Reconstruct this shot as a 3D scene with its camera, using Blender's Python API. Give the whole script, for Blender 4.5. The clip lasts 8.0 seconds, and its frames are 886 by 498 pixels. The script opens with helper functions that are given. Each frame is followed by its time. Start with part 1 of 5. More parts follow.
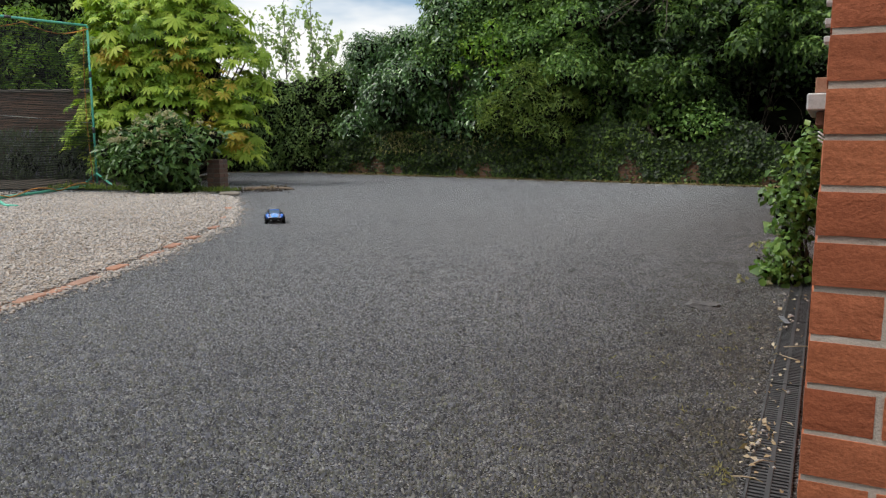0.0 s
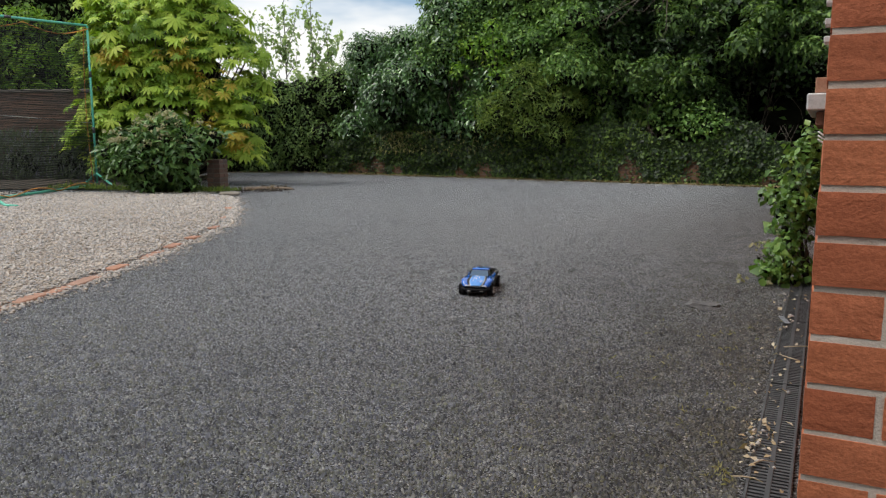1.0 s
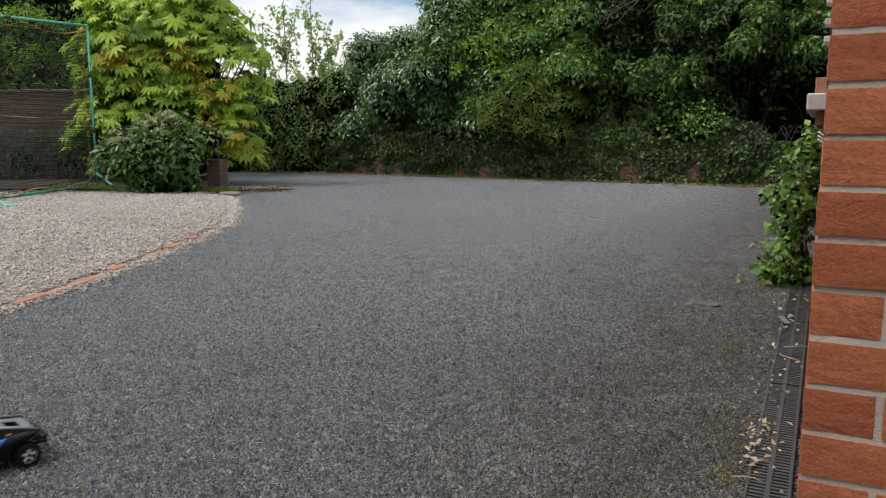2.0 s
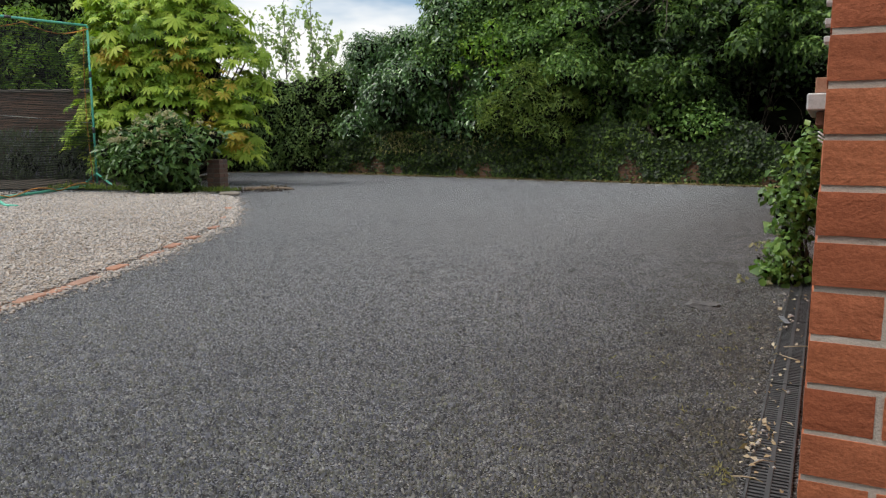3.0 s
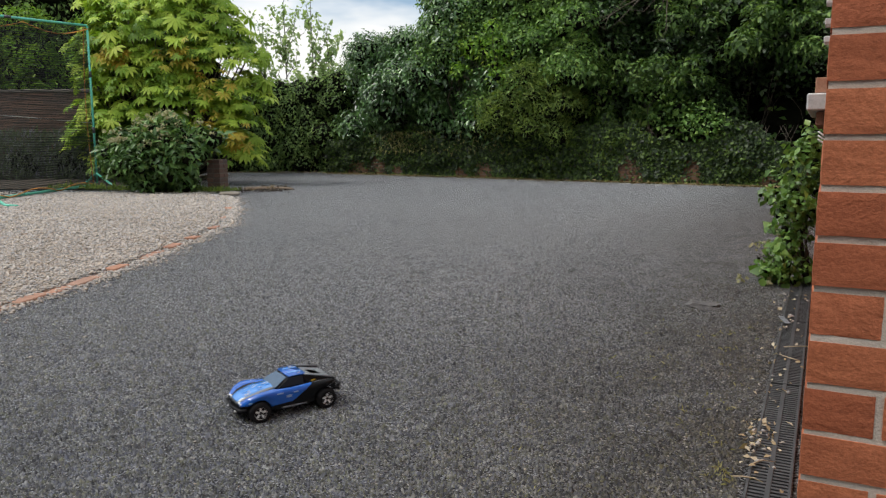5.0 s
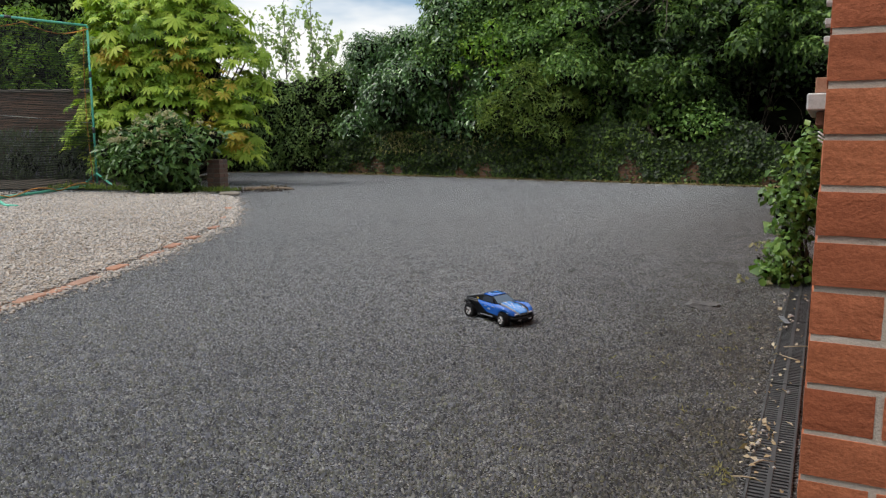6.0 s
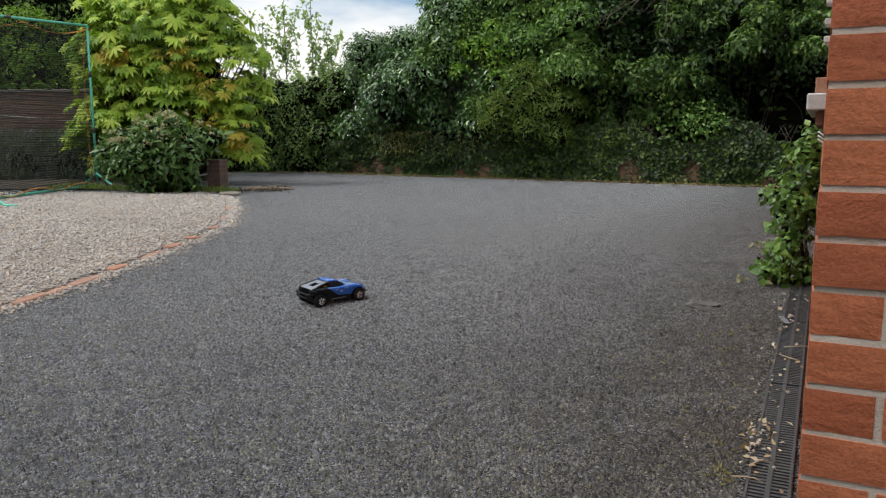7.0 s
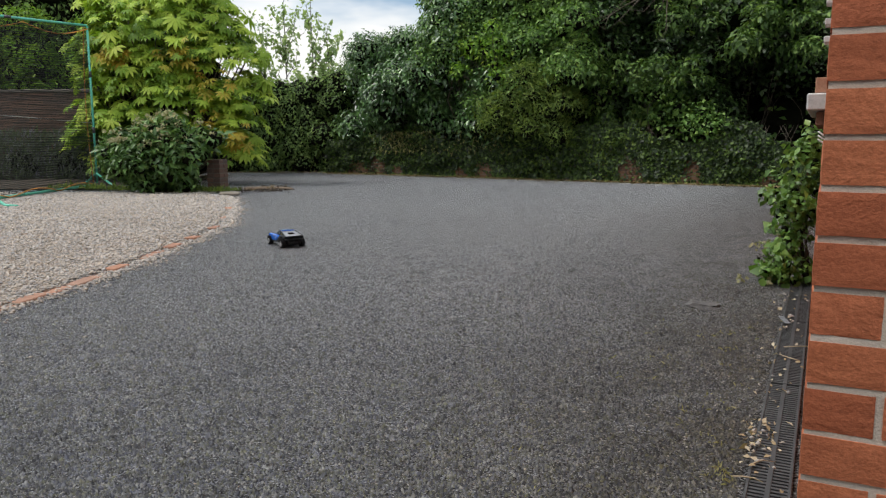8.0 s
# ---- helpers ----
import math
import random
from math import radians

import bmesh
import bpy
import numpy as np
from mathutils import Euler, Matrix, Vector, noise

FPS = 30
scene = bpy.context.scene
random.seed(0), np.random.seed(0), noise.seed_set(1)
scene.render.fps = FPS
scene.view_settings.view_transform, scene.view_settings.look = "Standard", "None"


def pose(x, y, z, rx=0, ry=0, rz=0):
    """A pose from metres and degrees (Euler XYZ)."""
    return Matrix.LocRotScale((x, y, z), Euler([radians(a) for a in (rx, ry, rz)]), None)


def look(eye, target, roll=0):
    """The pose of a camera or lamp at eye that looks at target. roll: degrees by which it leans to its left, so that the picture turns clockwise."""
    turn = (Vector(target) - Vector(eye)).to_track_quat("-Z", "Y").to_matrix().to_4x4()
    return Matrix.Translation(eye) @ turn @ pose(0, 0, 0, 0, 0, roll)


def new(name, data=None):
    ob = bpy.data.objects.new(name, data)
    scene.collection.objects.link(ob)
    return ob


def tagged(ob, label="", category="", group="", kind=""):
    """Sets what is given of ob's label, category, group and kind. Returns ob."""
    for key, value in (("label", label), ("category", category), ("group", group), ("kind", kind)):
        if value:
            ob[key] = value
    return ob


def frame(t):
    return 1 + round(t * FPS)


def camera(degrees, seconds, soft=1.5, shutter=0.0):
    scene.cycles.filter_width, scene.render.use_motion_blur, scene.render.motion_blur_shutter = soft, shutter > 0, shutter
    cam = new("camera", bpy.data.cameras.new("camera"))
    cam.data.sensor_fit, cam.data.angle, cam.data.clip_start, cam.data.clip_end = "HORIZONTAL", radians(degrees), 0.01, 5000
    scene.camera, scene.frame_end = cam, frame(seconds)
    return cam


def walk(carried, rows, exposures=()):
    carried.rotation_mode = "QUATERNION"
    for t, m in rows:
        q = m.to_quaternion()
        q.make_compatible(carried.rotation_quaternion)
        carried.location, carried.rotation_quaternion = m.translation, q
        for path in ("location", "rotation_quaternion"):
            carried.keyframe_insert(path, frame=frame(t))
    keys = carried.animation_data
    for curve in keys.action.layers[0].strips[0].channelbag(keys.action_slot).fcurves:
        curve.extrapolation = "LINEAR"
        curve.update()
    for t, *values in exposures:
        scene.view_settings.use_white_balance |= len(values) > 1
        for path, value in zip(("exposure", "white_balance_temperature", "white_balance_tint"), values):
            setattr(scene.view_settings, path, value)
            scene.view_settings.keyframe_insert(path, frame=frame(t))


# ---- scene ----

# ======================= camera =======================
EYE = 1.005
cam = camera(61.04, 8.0, soft=1.3, shutter=0.1)
walk(cam, [(0.0, pose(0, 0, EYE, 81.83, 0, 0)), (8.0, pose(0, 0, EYE, 81.83, 0, 0))])

# ======================= world and light =======================
SUN_EL, SUN_AZ = radians(56), radians(266)
world = bpy.data.worlds.new("sky")
scene.world = world
world.use_nodes = True
wt = world.node_tree
wt.nodes.clear()
w_out = wt.nodes.new("ShaderNodeOutputWorld")
w_sky = wt.nodes.new("ShaderNodeTexSky")
w_sky.sky_type, w_sky.sun_disc = "NISHITA", False
w_sky.sun_elevation, w_sky.sun_rotation = SUN_EL, SUN_AZ
w_blue = wt.nodes.new("ShaderNodeBackground")
w_blue.inputs["Strength"].default_value = 0.15
w_cloud = wt.nodes.new("ShaderNodeBackground")
w_cloud.inputs["Color"].default_value = (0.98, 0.975, 0.955, 1)
# an overcast sky is brightest overhead
w_dir = wt.nodes.new("ShaderNodeSeparateXYZ")
w_lift = wt.nodes.new("ShaderNodeMapRange")
w_lift.inputs[1].default_value, w_lift.inputs[2].default_value = 0.12, 1.0
w_lift.inputs[3].default_value, w_lift.inputs[4].default_value = 1.2, 2.35
w_co = wt.nodes.new("ShaderNodeTexCoord")
w_map = wt.nodes.new("ShaderNodeMapping")
w_map.inputs["Scale"].default_value = (2.2, 2.2, 7.0)
w_map.inputs["Location"].default_value = (0.35, 0.2, 0.6)
w_noise = wt.nodes.new("ShaderNodeTexNoise")
w_noise.inputs["Scale"].default_value = 1.3
w_noise.inputs["Detail"].default_value = 5
w_ramp = wt.nodes.new("ShaderNodeValToRGB")
w_ramp.color_ramp.elements[0].position, w_ramp.color_ramp.elements[1].position = 0.39, 0.55
w_mix = wt.nodes.new("ShaderNodeMixShader")
wt.links.new(w_co.outputs["Generated"], w_map.inputs["Vector"])
wt.links.new(w_co.outputs["Generated"], w_dir.inputs["Vector"])
wt.links.new(w_dir.outputs["Z"], w_lift.inputs["Value"])
wt.links.new(w_lift.outputs["Result"], w_cloud.inputs["Strength"])
wt.links.new(w_map.outputs["Vector"], w_noise.inputs["Vector"])
wt.links.new(w_noise.outputs["Fac"], w_ramp.inputs["Fac"])
wt.links.new(w_ramp.outputs["Color"], w_mix.inputs["Fac"])
wt.links.new(w_sky.outputs["Color"], w_blue.inputs["Color"])
wt.links.new(w_blue.outputs["Background"], w_mix.inputs[1])
wt.links.new(w_cloud.outputs["Background"], w_mix.inputs[2])
wt.links.new(w_mix.outputs["Shader"], w_out.inputs["Surface"])

sun_data = bpy.data.lights.new("sun", "SUN")
sun_data.energy, sun_data.angle, sun_data.color = 2.6, radians(22), (1.0, 0.97, 0.92)
sun = new("sun", sun_data)
sun.matrix_world = look((0, 0, 0), (-math.sin(SUN_AZ) * math.cos(SUN_EL), -math.cos(SUN_AZ) * math.cos(SUN_EL), -math.sin(SUN_EL)))
sun.location = (0, 0, 20)
scene.view_settings.exposure = -0.16


# ======================= helpers of this scene =======================
def ground_z(y):
    """The tarmac falls towards the house and is level further out."""
    if y < -2:
        return -0.06
    u = min(max(y - 5, 0), 3)
    return 0.03 * min(y, 5) + 0.03 * u - 0.005 * u * u


def link_mesh(name, bm, material):
    me = bpy.data.meshes.new(name)
    bm.to_mesh(me)
    bm.free()
    for m in material if isinstance(material, (list, tuple)) else [material]:
        me.materials.append(m)
    return me


def part(name, bm, material, parent, label=""):
    """One mesh object under a thing or a part."""
    me = bm if isinstance(bm, bpy.types.Mesh) else link_mesh(name, bm, material)
    ob = new(name, me)
    ob.parent = parent
    return tagged(ob, label)


def thing(name, label, category, m=None, group="", kind=""):
    ob = new(name)
    ob.empty_display_size = 0.1
    if m is not None:
        ob.matrix_world = m
    return tagged(ob, label, category, group, kind)


def smooth(me_or_bm):
    for f in me_or_bm.faces:
        f.smooth = True
    return me_or_bm


def box(bm, x0, y0, z0, x1, y1, z1, bevel=0.0, mat=0):
    r = bmesh.ops.create_cube(bm, size=1)
    bmesh.ops.scale(bm, vec=(x1 - x0, y1 - y0, z1 - z0), verts=r["verts"])
    bmesh.ops.translate(bm, vec=((x0 + x1) / 2, (y0 + y1) / 2, (z0 + z1) / 2), verts=r["verts"])
    faces = list({f for v in r["verts"] for f in v.link_faces})
    if bevel:
        edges = list({e for v in r["verts"] for e in v.link_edges})
        b = bmesh.ops.bevel(bm, geom=edges, offset=bevel, segments=1, affect="EDGES")
        faces = list({f for v in b["verts"] for f in v.link_faces})
    for f in faces:
        f.material_index = mat
    return bm


def tube(bm, pts, radii, n=8, cap=True):
    """A tapered tube along points."""
    pts = [Vector(p) for p in pts]
    rings = []
    for i, p in enumerate(pts):
        d = (pts[min(i + 1, len(pts) - 1)] - pts[max(i - 1, 0)]).normalized()
        a = d.orthogonal().normalized() if abs(d.z) > 0.9 else d.cross(Vector((0, 0, 1))).normalized()
        b = d.cross(a)
        r = radii[i] if isinstance(radii, (list, tuple)) else radii
        rings.append([bm.verts.new(p + r * (math.cos(2 * math.pi * k / n) * a + math.sin(2 * math.pi * k / n) * b)) for k in range(n)])
    for r0, r1 in zip(rings, rings[1:]):
        best = min(range(n), key=lambda s: sum((r0[k].co - r1[(k + s) % n].co).length for k in range(0, n, 2)))
        for k in range(n):
            bm.faces.new((r0[k], r0[(k + 1) % n], r1[(k + 1 + best) % n], r1[(k + best) % n])).smooth = True
    if cap:
        bm.faces.new(rings[0][::-1])
        bm.faces.new(rings[-1])
    return bm


def lathe(bm, prof, n=24, mat=0, close=False):
    """Turn a profile of (radius, y) round the y axis."""
    rings = []
    for r, y in prof:
        rings.append([bm.verts.new((r * math.cos(2 * math.pi * k / n), y, r * math.sin(2 * math.pi * k / n))) for k in range(n)])
    pairs = list(zip(rings, rings[1:])) + ([(rings[-1], rings[0])] if close else [])
    for a, b in pairs:
        for k in range(n):
            f = bm.faces.new((a[k], a[(k + 1) % n], b[(k + 1) % n], b[k]))
            f.smooth, f.material_index = True, mat
    return bm


# ======================= materials =======================
def material(name, rough=0.7, metal=0.0, spec=0.5):
    m = bpy.data.materials.new(name)
    m.use_nodes = True
    b = m.node_tree.nodes["Principled BSDF"]
    b.inputs["Roughness"].default_value, b.inputs["Metallic"].default_value = rough, metal
    b.inputs["Specular IOR Level"].default_value = spec
    return m, m.node_tree, b


def ramp(nt, fac, stops):
    r = nt.nodes.new("ShaderNodeValToRGB")
    while len(r.color_ramp.elements) < len(stops):
        r.color_ramp.elements.new(0.5)
    for e, (p, c) in zip(r.color_ramp.elements, stops):
        e.position, e.color = p, (*c, 1)
    nt.links.new(fac, r.inputs["Fac"])
    return r.outputs["Color"]


def noise_of(nt, scale, detail=4, rough=0.55, vec=None):
    n = nt.nodes.new("ShaderNodeTexNoise")
    n.inputs["Scale"].default_value, n.inputs["Detail"].default_value, n.inputs["Roughness"].default_value = scale, detail, rough
    if vec is None:
        c = nt.nodes.new("ShaderNodeTexCoord")
        vec = c.outputs["Object"]
    nt.links.new(vec, n.inputs["Vector"])
    return n.outputs["Fac"]


def mix(nt, fac, a, b, mode="MIX"):
    n = nt.nodes.new("ShaderNodeMix")
    n.data_type, n.blend_type = "RGBA", mode
    for sock, v in ((n.inputs[0], fac), (n.inputs[6], a), (n.inputs[7], b)):
        if isinstance(v, (int, float)):
            sock.default_value = v
        elif isinstance(v, tuple):
            sock.default_value = (*v, 1)
        else:
            nt.links.new(v, sock)
    return n.outputs[2]


def math_of(nt, op, a, b=0.0, clamp=False):
    n = nt.nodes.new("ShaderNodeMath")
    n.operation, n.use_clamp = op, clamp
    for sock, v in ((n.inputs[0], a), (n.inputs[1], b)):
        if isinstance(v, (int, float)):
            sock.default_value = v
        else:
            nt.links.new(v, sock)
    return n.outputs[0]


def bump(nt, bsdf, height, strength=0.3, dist=0.01):
    n = nt.nodes.new("ShaderNodeBump")
    n.inputs["Strength"].default_value, n.inputs["Distance"].default_value = strength, dist
    nt.links.new(height, n.inputs["Height"])
    nt.links.new(n.outputs["Normal"], bsdf.inputs["Normal"])


def simple(name, c0, c1, scale=8.0, rough=0.7, metal=0.0, bumpy=0.2, dist=0.004, fine=60.0):
    m, nt, b = material(name, rough, metal)
    f = math_of(nt, "ADD", math_of(nt, "MULTIPLY", noise_of(nt, scale), 0.6), math_of(nt, "MULTIPLY", noise_of(nt, fine), 0.4))
    nt.links.new(ramp(nt, f, [(0.35, c0), (0.65, c1)]), b.inputs["Base Color"])
    if bumpy:
        bump(nt, b, noise_of(nt, fine), bumpy, dist)
    return m


def asphalt_material():
    m, nt, b = material("asphalt", 0.5, 0, 0.65)
    co = nt.nodes.new("ShaderNodeTexCoord").outputs["Object"]
    v = nt.nodes.new("ShaderNodeTexVoronoi")
    v.inputs["Scale"].default_value = 135
    v.inputs["Randomness"].default_value = 1.0
    nt.links.new(co, v.inputs["Vector"])
    sep = nt.nodes.new("ShaderNodeSeparateColor")
    nt.links.new(v.outputs["Color"], sep.inputs["Color"])
    chips = ramp(nt, sep.outputs[0], [(0.0, (0.022, 0.023, 0.026)), (0.3, (0.062, 0.064, 0.070)), (0.7, (0.146, 0.150, 0.159)), (0.96, (0.190, 0.194, 0.194)), (1.0, (0.34, 0.34, 0.32))])
    tint = ramp(nt, sep.outputs[1], [(0.0, (0.84, 0.90, 1.18)), (0.5, (1, 1, 1)), (1.0, (1.18, 1.08, 0.76))])
    col = mix(nt, 1.0, chips, tint, "MULTIPLY")
    gap = ramp(nt, v.outputs["Distance"], [(0.30, (1.05, 1.05, 1.05)), (0.62, (0.22, 0.22, 0.22))])
    col = mix(nt, 1.0, col, gap, "MULTIPLY")
    proud = nt.nodes.new("ShaderNodeSeparateColor")
    nt.links.new(gap, proud.inputs["Color"])
    gloss = math_of(nt, "MULTIPLY", proud.outputs[0], math_of(nt, "ADD", math_of(nt, "MULTIPLY", sep.outputs[1], 0.6), 0.12))
    nt.links.new(gloss, b.inputs["Specular IOR Level"])
    # bluish sheen lobe added to brighten the far tarmac
    b.inputs["Sheen Tint"].default_value = (0.92, 0.96, 1.0, 1)
    b.inputs["Sheen Roughness"].default_value = 0.27
    nt.links.new(math_of(nt, "ADD", math_of(nt, "MULTIPLY", sep.outputs[2], 0.3), 0.38), b.inputs["Roughness"])
    patches = ramp(nt, noise_of(nt, 0.7, 5, 0.6, co), [(0.3, (0.78, 0.79, 0.81)), (0.7, (1.2, 1.19, 1.16))])
    col = mix(nt, 1.0, col, patches, "MULTIPLY")
    mid = ramp(nt, noise_of(nt, 11, 6, 0.75, co), [(0.32, (0.58, 0.58, 0.58)), (0.68, (1.42, 1.42, 1.43))])
    col = mix(nt, 1.0, col, mid, "MULTIPLY")
    w = nt.nodes.new("ShaderNodeTexVoronoi")
    w.inputs["Scale"].default_value = 48
    nt.links.new(co, w.inputs["Vector"])
    sw = nt.nodes.new("ShaderNodeSeparateColor")
    nt.links.new(w.outputs["Color"], sw.inputs["Color"])
    col = mix(nt, 1.0, col, ramp(nt, sw.outputs[0], [(0.0, (0.50, 0.50, 0.52)), (0.5, (1.05, 1.05, 1.08)), (1.0, (1.75, 1.75, 1.78))]), "MULTIPLY")
    # brown silt and moss along the drain by the house wall; reach widened to paint near ground dimmer
    sx = nt.nodes.new("ShaderNodeSeparateXYZ")
    nt.links.new(co, sx.inputs["Vector"])
    side = math_of(nt, "SUBTRACT", math_of(nt, "MULTIPLY", sx.outputs[0], 0.8926), math_of(nt, "MULTIPLY", sx.outputs[1], 0.4509))
    near = nt.nodes.new("ShaderNodeMapRange")
    near.inputs[1].default_value, near.inputs[2].default_value = -1.95, -0.25
    nt.links.new(side, near.inputs[0])
    silt_dim = math_of(nt, "MULTIPLY", near.outputs[0], math_of(nt, "MULTIPLY", noise_of(nt, 4.5, 6, 0.7, co), 1.5), True)
    # less of that sheen where the mask is strong
    sheen_hold = math_of(nt, "SUBTRACT", 1.0, math_of(nt, "MULTIPLY", silt_dim, 0.85), True)
    nt.links.new(math_of(nt, "MULTIPLY", math_of(nt, "MULTIPLY", proud.outputs[0], 1.0), sheen_hold), b.inputs["Sheen Weight"])
    col = mix(nt, math_of(nt, "MULTIPLY", silt_dim, 1.15, True), col, mix(nt, 1.0, col, (0.38, 0.29, 0.19), "MULTIPLY"))
    moss = ramp(nt, noise_of(nt, 26, 5, 0.7, co), [(0.60, (0, 0, 0)), (0.72, (1, 1, 1))])
    col = mix(nt, math_of(nt, "MULTIPLY", moss, 0.22), col, (0.11, 0.095, 0.045))
    nt.links.new(col, b.inputs["Base Color"])
    h = math_of(nt, "SUBTRACT", math_of(nt, "MULTIPLY", sep.outputs[2], 0.5), v.outputs["Distance"])
    bump(nt, b, h, 1.0, 0.010)
    return m


def leaf_material(name, stops, rough=0.45, spec=0.4, thin=0.35):
    """Leaves: each one its own tone, with light passing through."""
    m, nt, b = material(name, rough, 0, spec)
    g = nt.nodes.new("ShaderNodeNewGeometry")
    big = noise_of(nt, 1.3, 3)
    f = math_of(nt, "ADD", math_of(nt, "MULTIPLY", g.outputs["Random Per Island"], 0.62), math_of(nt, "MULTIPLY", big, 0.40), True)
    col = ramp(nt, f, stops)
    nt.links.new(col, b.inputs["Base Color"])
    t = nt.nodes.new("ShaderNodeBsdfTranslucent")
    nt.links.new(mix(nt, 1.0, col, (1.25, 1.3, 0.6), "MULTIPLY"), t.inputs["Color"])
    s = nt.nodes.new("ShaderNodeMixShader")
    s.inputs[0].default_value = thin
    nt.links.new(b.outputs[0], s.inputs[1])
    nt.links.new(t.outputs[0], s.inputs[2])
    nt.links.new(s.outputs[0], nt.nodes["Material Output"].inputs["Surface"])
    return m


def brick_material(name, c0, c1, c2, relief=0.5, joined=False):
    m, nt, b = material(name, 0.85, 0, 0.25)
    oi = nt.nodes.new("ShaderNodeNewGeometry").outputs["Random Per Island"] if joined else nt.nodes.new("ShaderNodeObjectInfo").outputs["Random"]
    tone = ramp(nt, oi, [(0.0, c0), (0.5, c1), (1.0, c2)])
    co = nt.nodes.new("ShaderNodeTexCoord").outputs["Object"]
    shift = nt.nodes.new("ShaderNodeVectorMath")
    shift.operation = "ADD"
    nt.links.new(co, shift.inputs[0])
    comb = nt.nodes.new("ShaderNodeCombineXYZ")
    for k in range(3):
        nt.links.new(math_of(nt, "MULTIPLY", oi, 7.0 + 5 * k), comb.inputs[k])
    nt.links.new(comb.outputs[0], shift.inputs[1])
    vec = shift.outputs[0]
    rot = nt.nodes.new("ShaderNodeMapping")
    rot.inputs["Rotation"].default_value = (0, radians(24), 0)
    rot.inputs["Scale"].default_value = (1.0, 1.0, 1.7)
    nt.links.new(vec, rot.inputs["Vector"])
    drag = noise_of(nt, 11, 5, 0.6, rot.outputs[0])
    col = mix(nt, 1.0, tone, ramp(nt, drag, [(0.30, (0.80, 0.78, 0.78)), (0.42, (0.97, 0.97, 0.97)), (0.62, (1.03, 1.03, 1.03)), (0.74, (1.14, 1.2, 1.24))]), "MULTIPLY")
    col = mix(nt, 1.0, col, ramp(nt, noise_of(nt, 160, 3, 0.6, vec), [(0.3, (0.8, 0.8, 0.8)), (0.6, (1.08, 1.08, 1.08))]), "MULTIPLY")
    nt.links.new(col, b.inputs["Base Color"])
    h = math_of(nt, "ADD", drag, math_of(nt, "MULTIPLY", noise_of(nt, 220, 3, 0.6, vec), 0.25))
    bump(nt, b, h, relief, 0.011)
    return m


def paint_material(name, c, rough=0.25, coat=0.35, spec=0.4):
    m, nt, b = material(name, rough, 0, spec)
    nt.links.new(ramp(nt, noise_of(nt, 60, 3), [(0.3, tuple(0.85 * v for v in c)), (0.7, c)]), b.inputs["Base Color"])
    b.inputs["Coat Weight"].default_value = coat
    b.inputs["Coat Roughness"].default_value = 0.12
    return m


def chip_material():
    """Crushed stone: every chip its own grey, some bluish, some stained yellow, brown by the drain."""
    m, nt, b = material("stone_chip", 0.6, 0, 0.35)
    g = nt.nodes.new("ShaderNodeNewGeometry").outputs["Random Per Island"]
    col = ramp(nt, g, [(0.0, (0.008, 0.008, 0.010)), (0.2, (0.066, 0.072, 0.097)), (0.36, (0.118, 0.121, 0.080)), (0.5, (0.013, 0.014, 0.018)), (0.64, (0.132, 0.139, 0.164)), (0.78, (0.046, 0.048, 0.034)), (0.92, (0.165, 0.171, 0.174)), (1.0, (0.22, 0.22, 0.205))])
    co = nt.nodes.new("ShaderNodeTexCoord").outputs["Object"]
    col = mix(nt, 1.0, col, ramp(nt, noise_of(nt, 0.7, 5, 0.6, co), [(0.3, (0.80, 0.81, 0.83)), (0.7, (1.2, 1.19, 1.16))]), "MULTIPLY")
    col = mix(nt, 1.0, col, ramp(nt, noise_of(nt, 9, 4, 0.65, co), [(0.3, (0.74, 0.74, 0.74)), (0.7, (1.24, 1.24, 1.22))]), "MULTIPLY")
    # small patches where the dressing is thin or freshly worn
    w = nt.nodes.new("ShaderNodeTexVoronoi")
    w.inputs["Scale"].default_value = 44
    nt.links.new(co, w.inputs["Vector"])
    sw = nt.nodes.new("ShaderNodeSeparateColor")
    nt.links.new(w.outputs["Color"], sw.inputs["Color"])
    col = mix(nt, 1.0, col, ramp(nt, sw.outputs[0], [(0.0, (0.66, 0.66, 0.67)), (0.5, (1.0, 1.01, 1.04)), (1.0, (1.40, 1.41, 1.44))]), "MULTIPLY")
    sx = nt.nodes.new("ShaderNodeSeparateXYZ")
    nt.links.new(co, sx.inputs["Vector"])
    side = math_of(nt, "SUBTRACT", math_of(nt, "MULTIPLY", sx.outputs[0], 0.8926), math_of(nt, "MULTIPLY", sx.outputs[1], 0.4509))
    near = nt.nodes.new("ShaderNodeMapRange")
    near.inputs[1].default_value, near.inputs[2].default_value = -1.35, -0.15
    nt.links.new(side, near.inputs[0])
    silt_dim = math_of(nt, "MULTIPLY", near.outputs[0], math_of(nt, "MULTIPLY", noise_of(nt, 4.5, 6, 0.7, co), 1.5), True)
    col = mix(nt, silt_dim, col, mix(nt, 1.0, col, (0.56, 0.47, 0.34), "MULTIPLY"))
    nt.links.new(col, b.inputs["Base Color"])
    return m


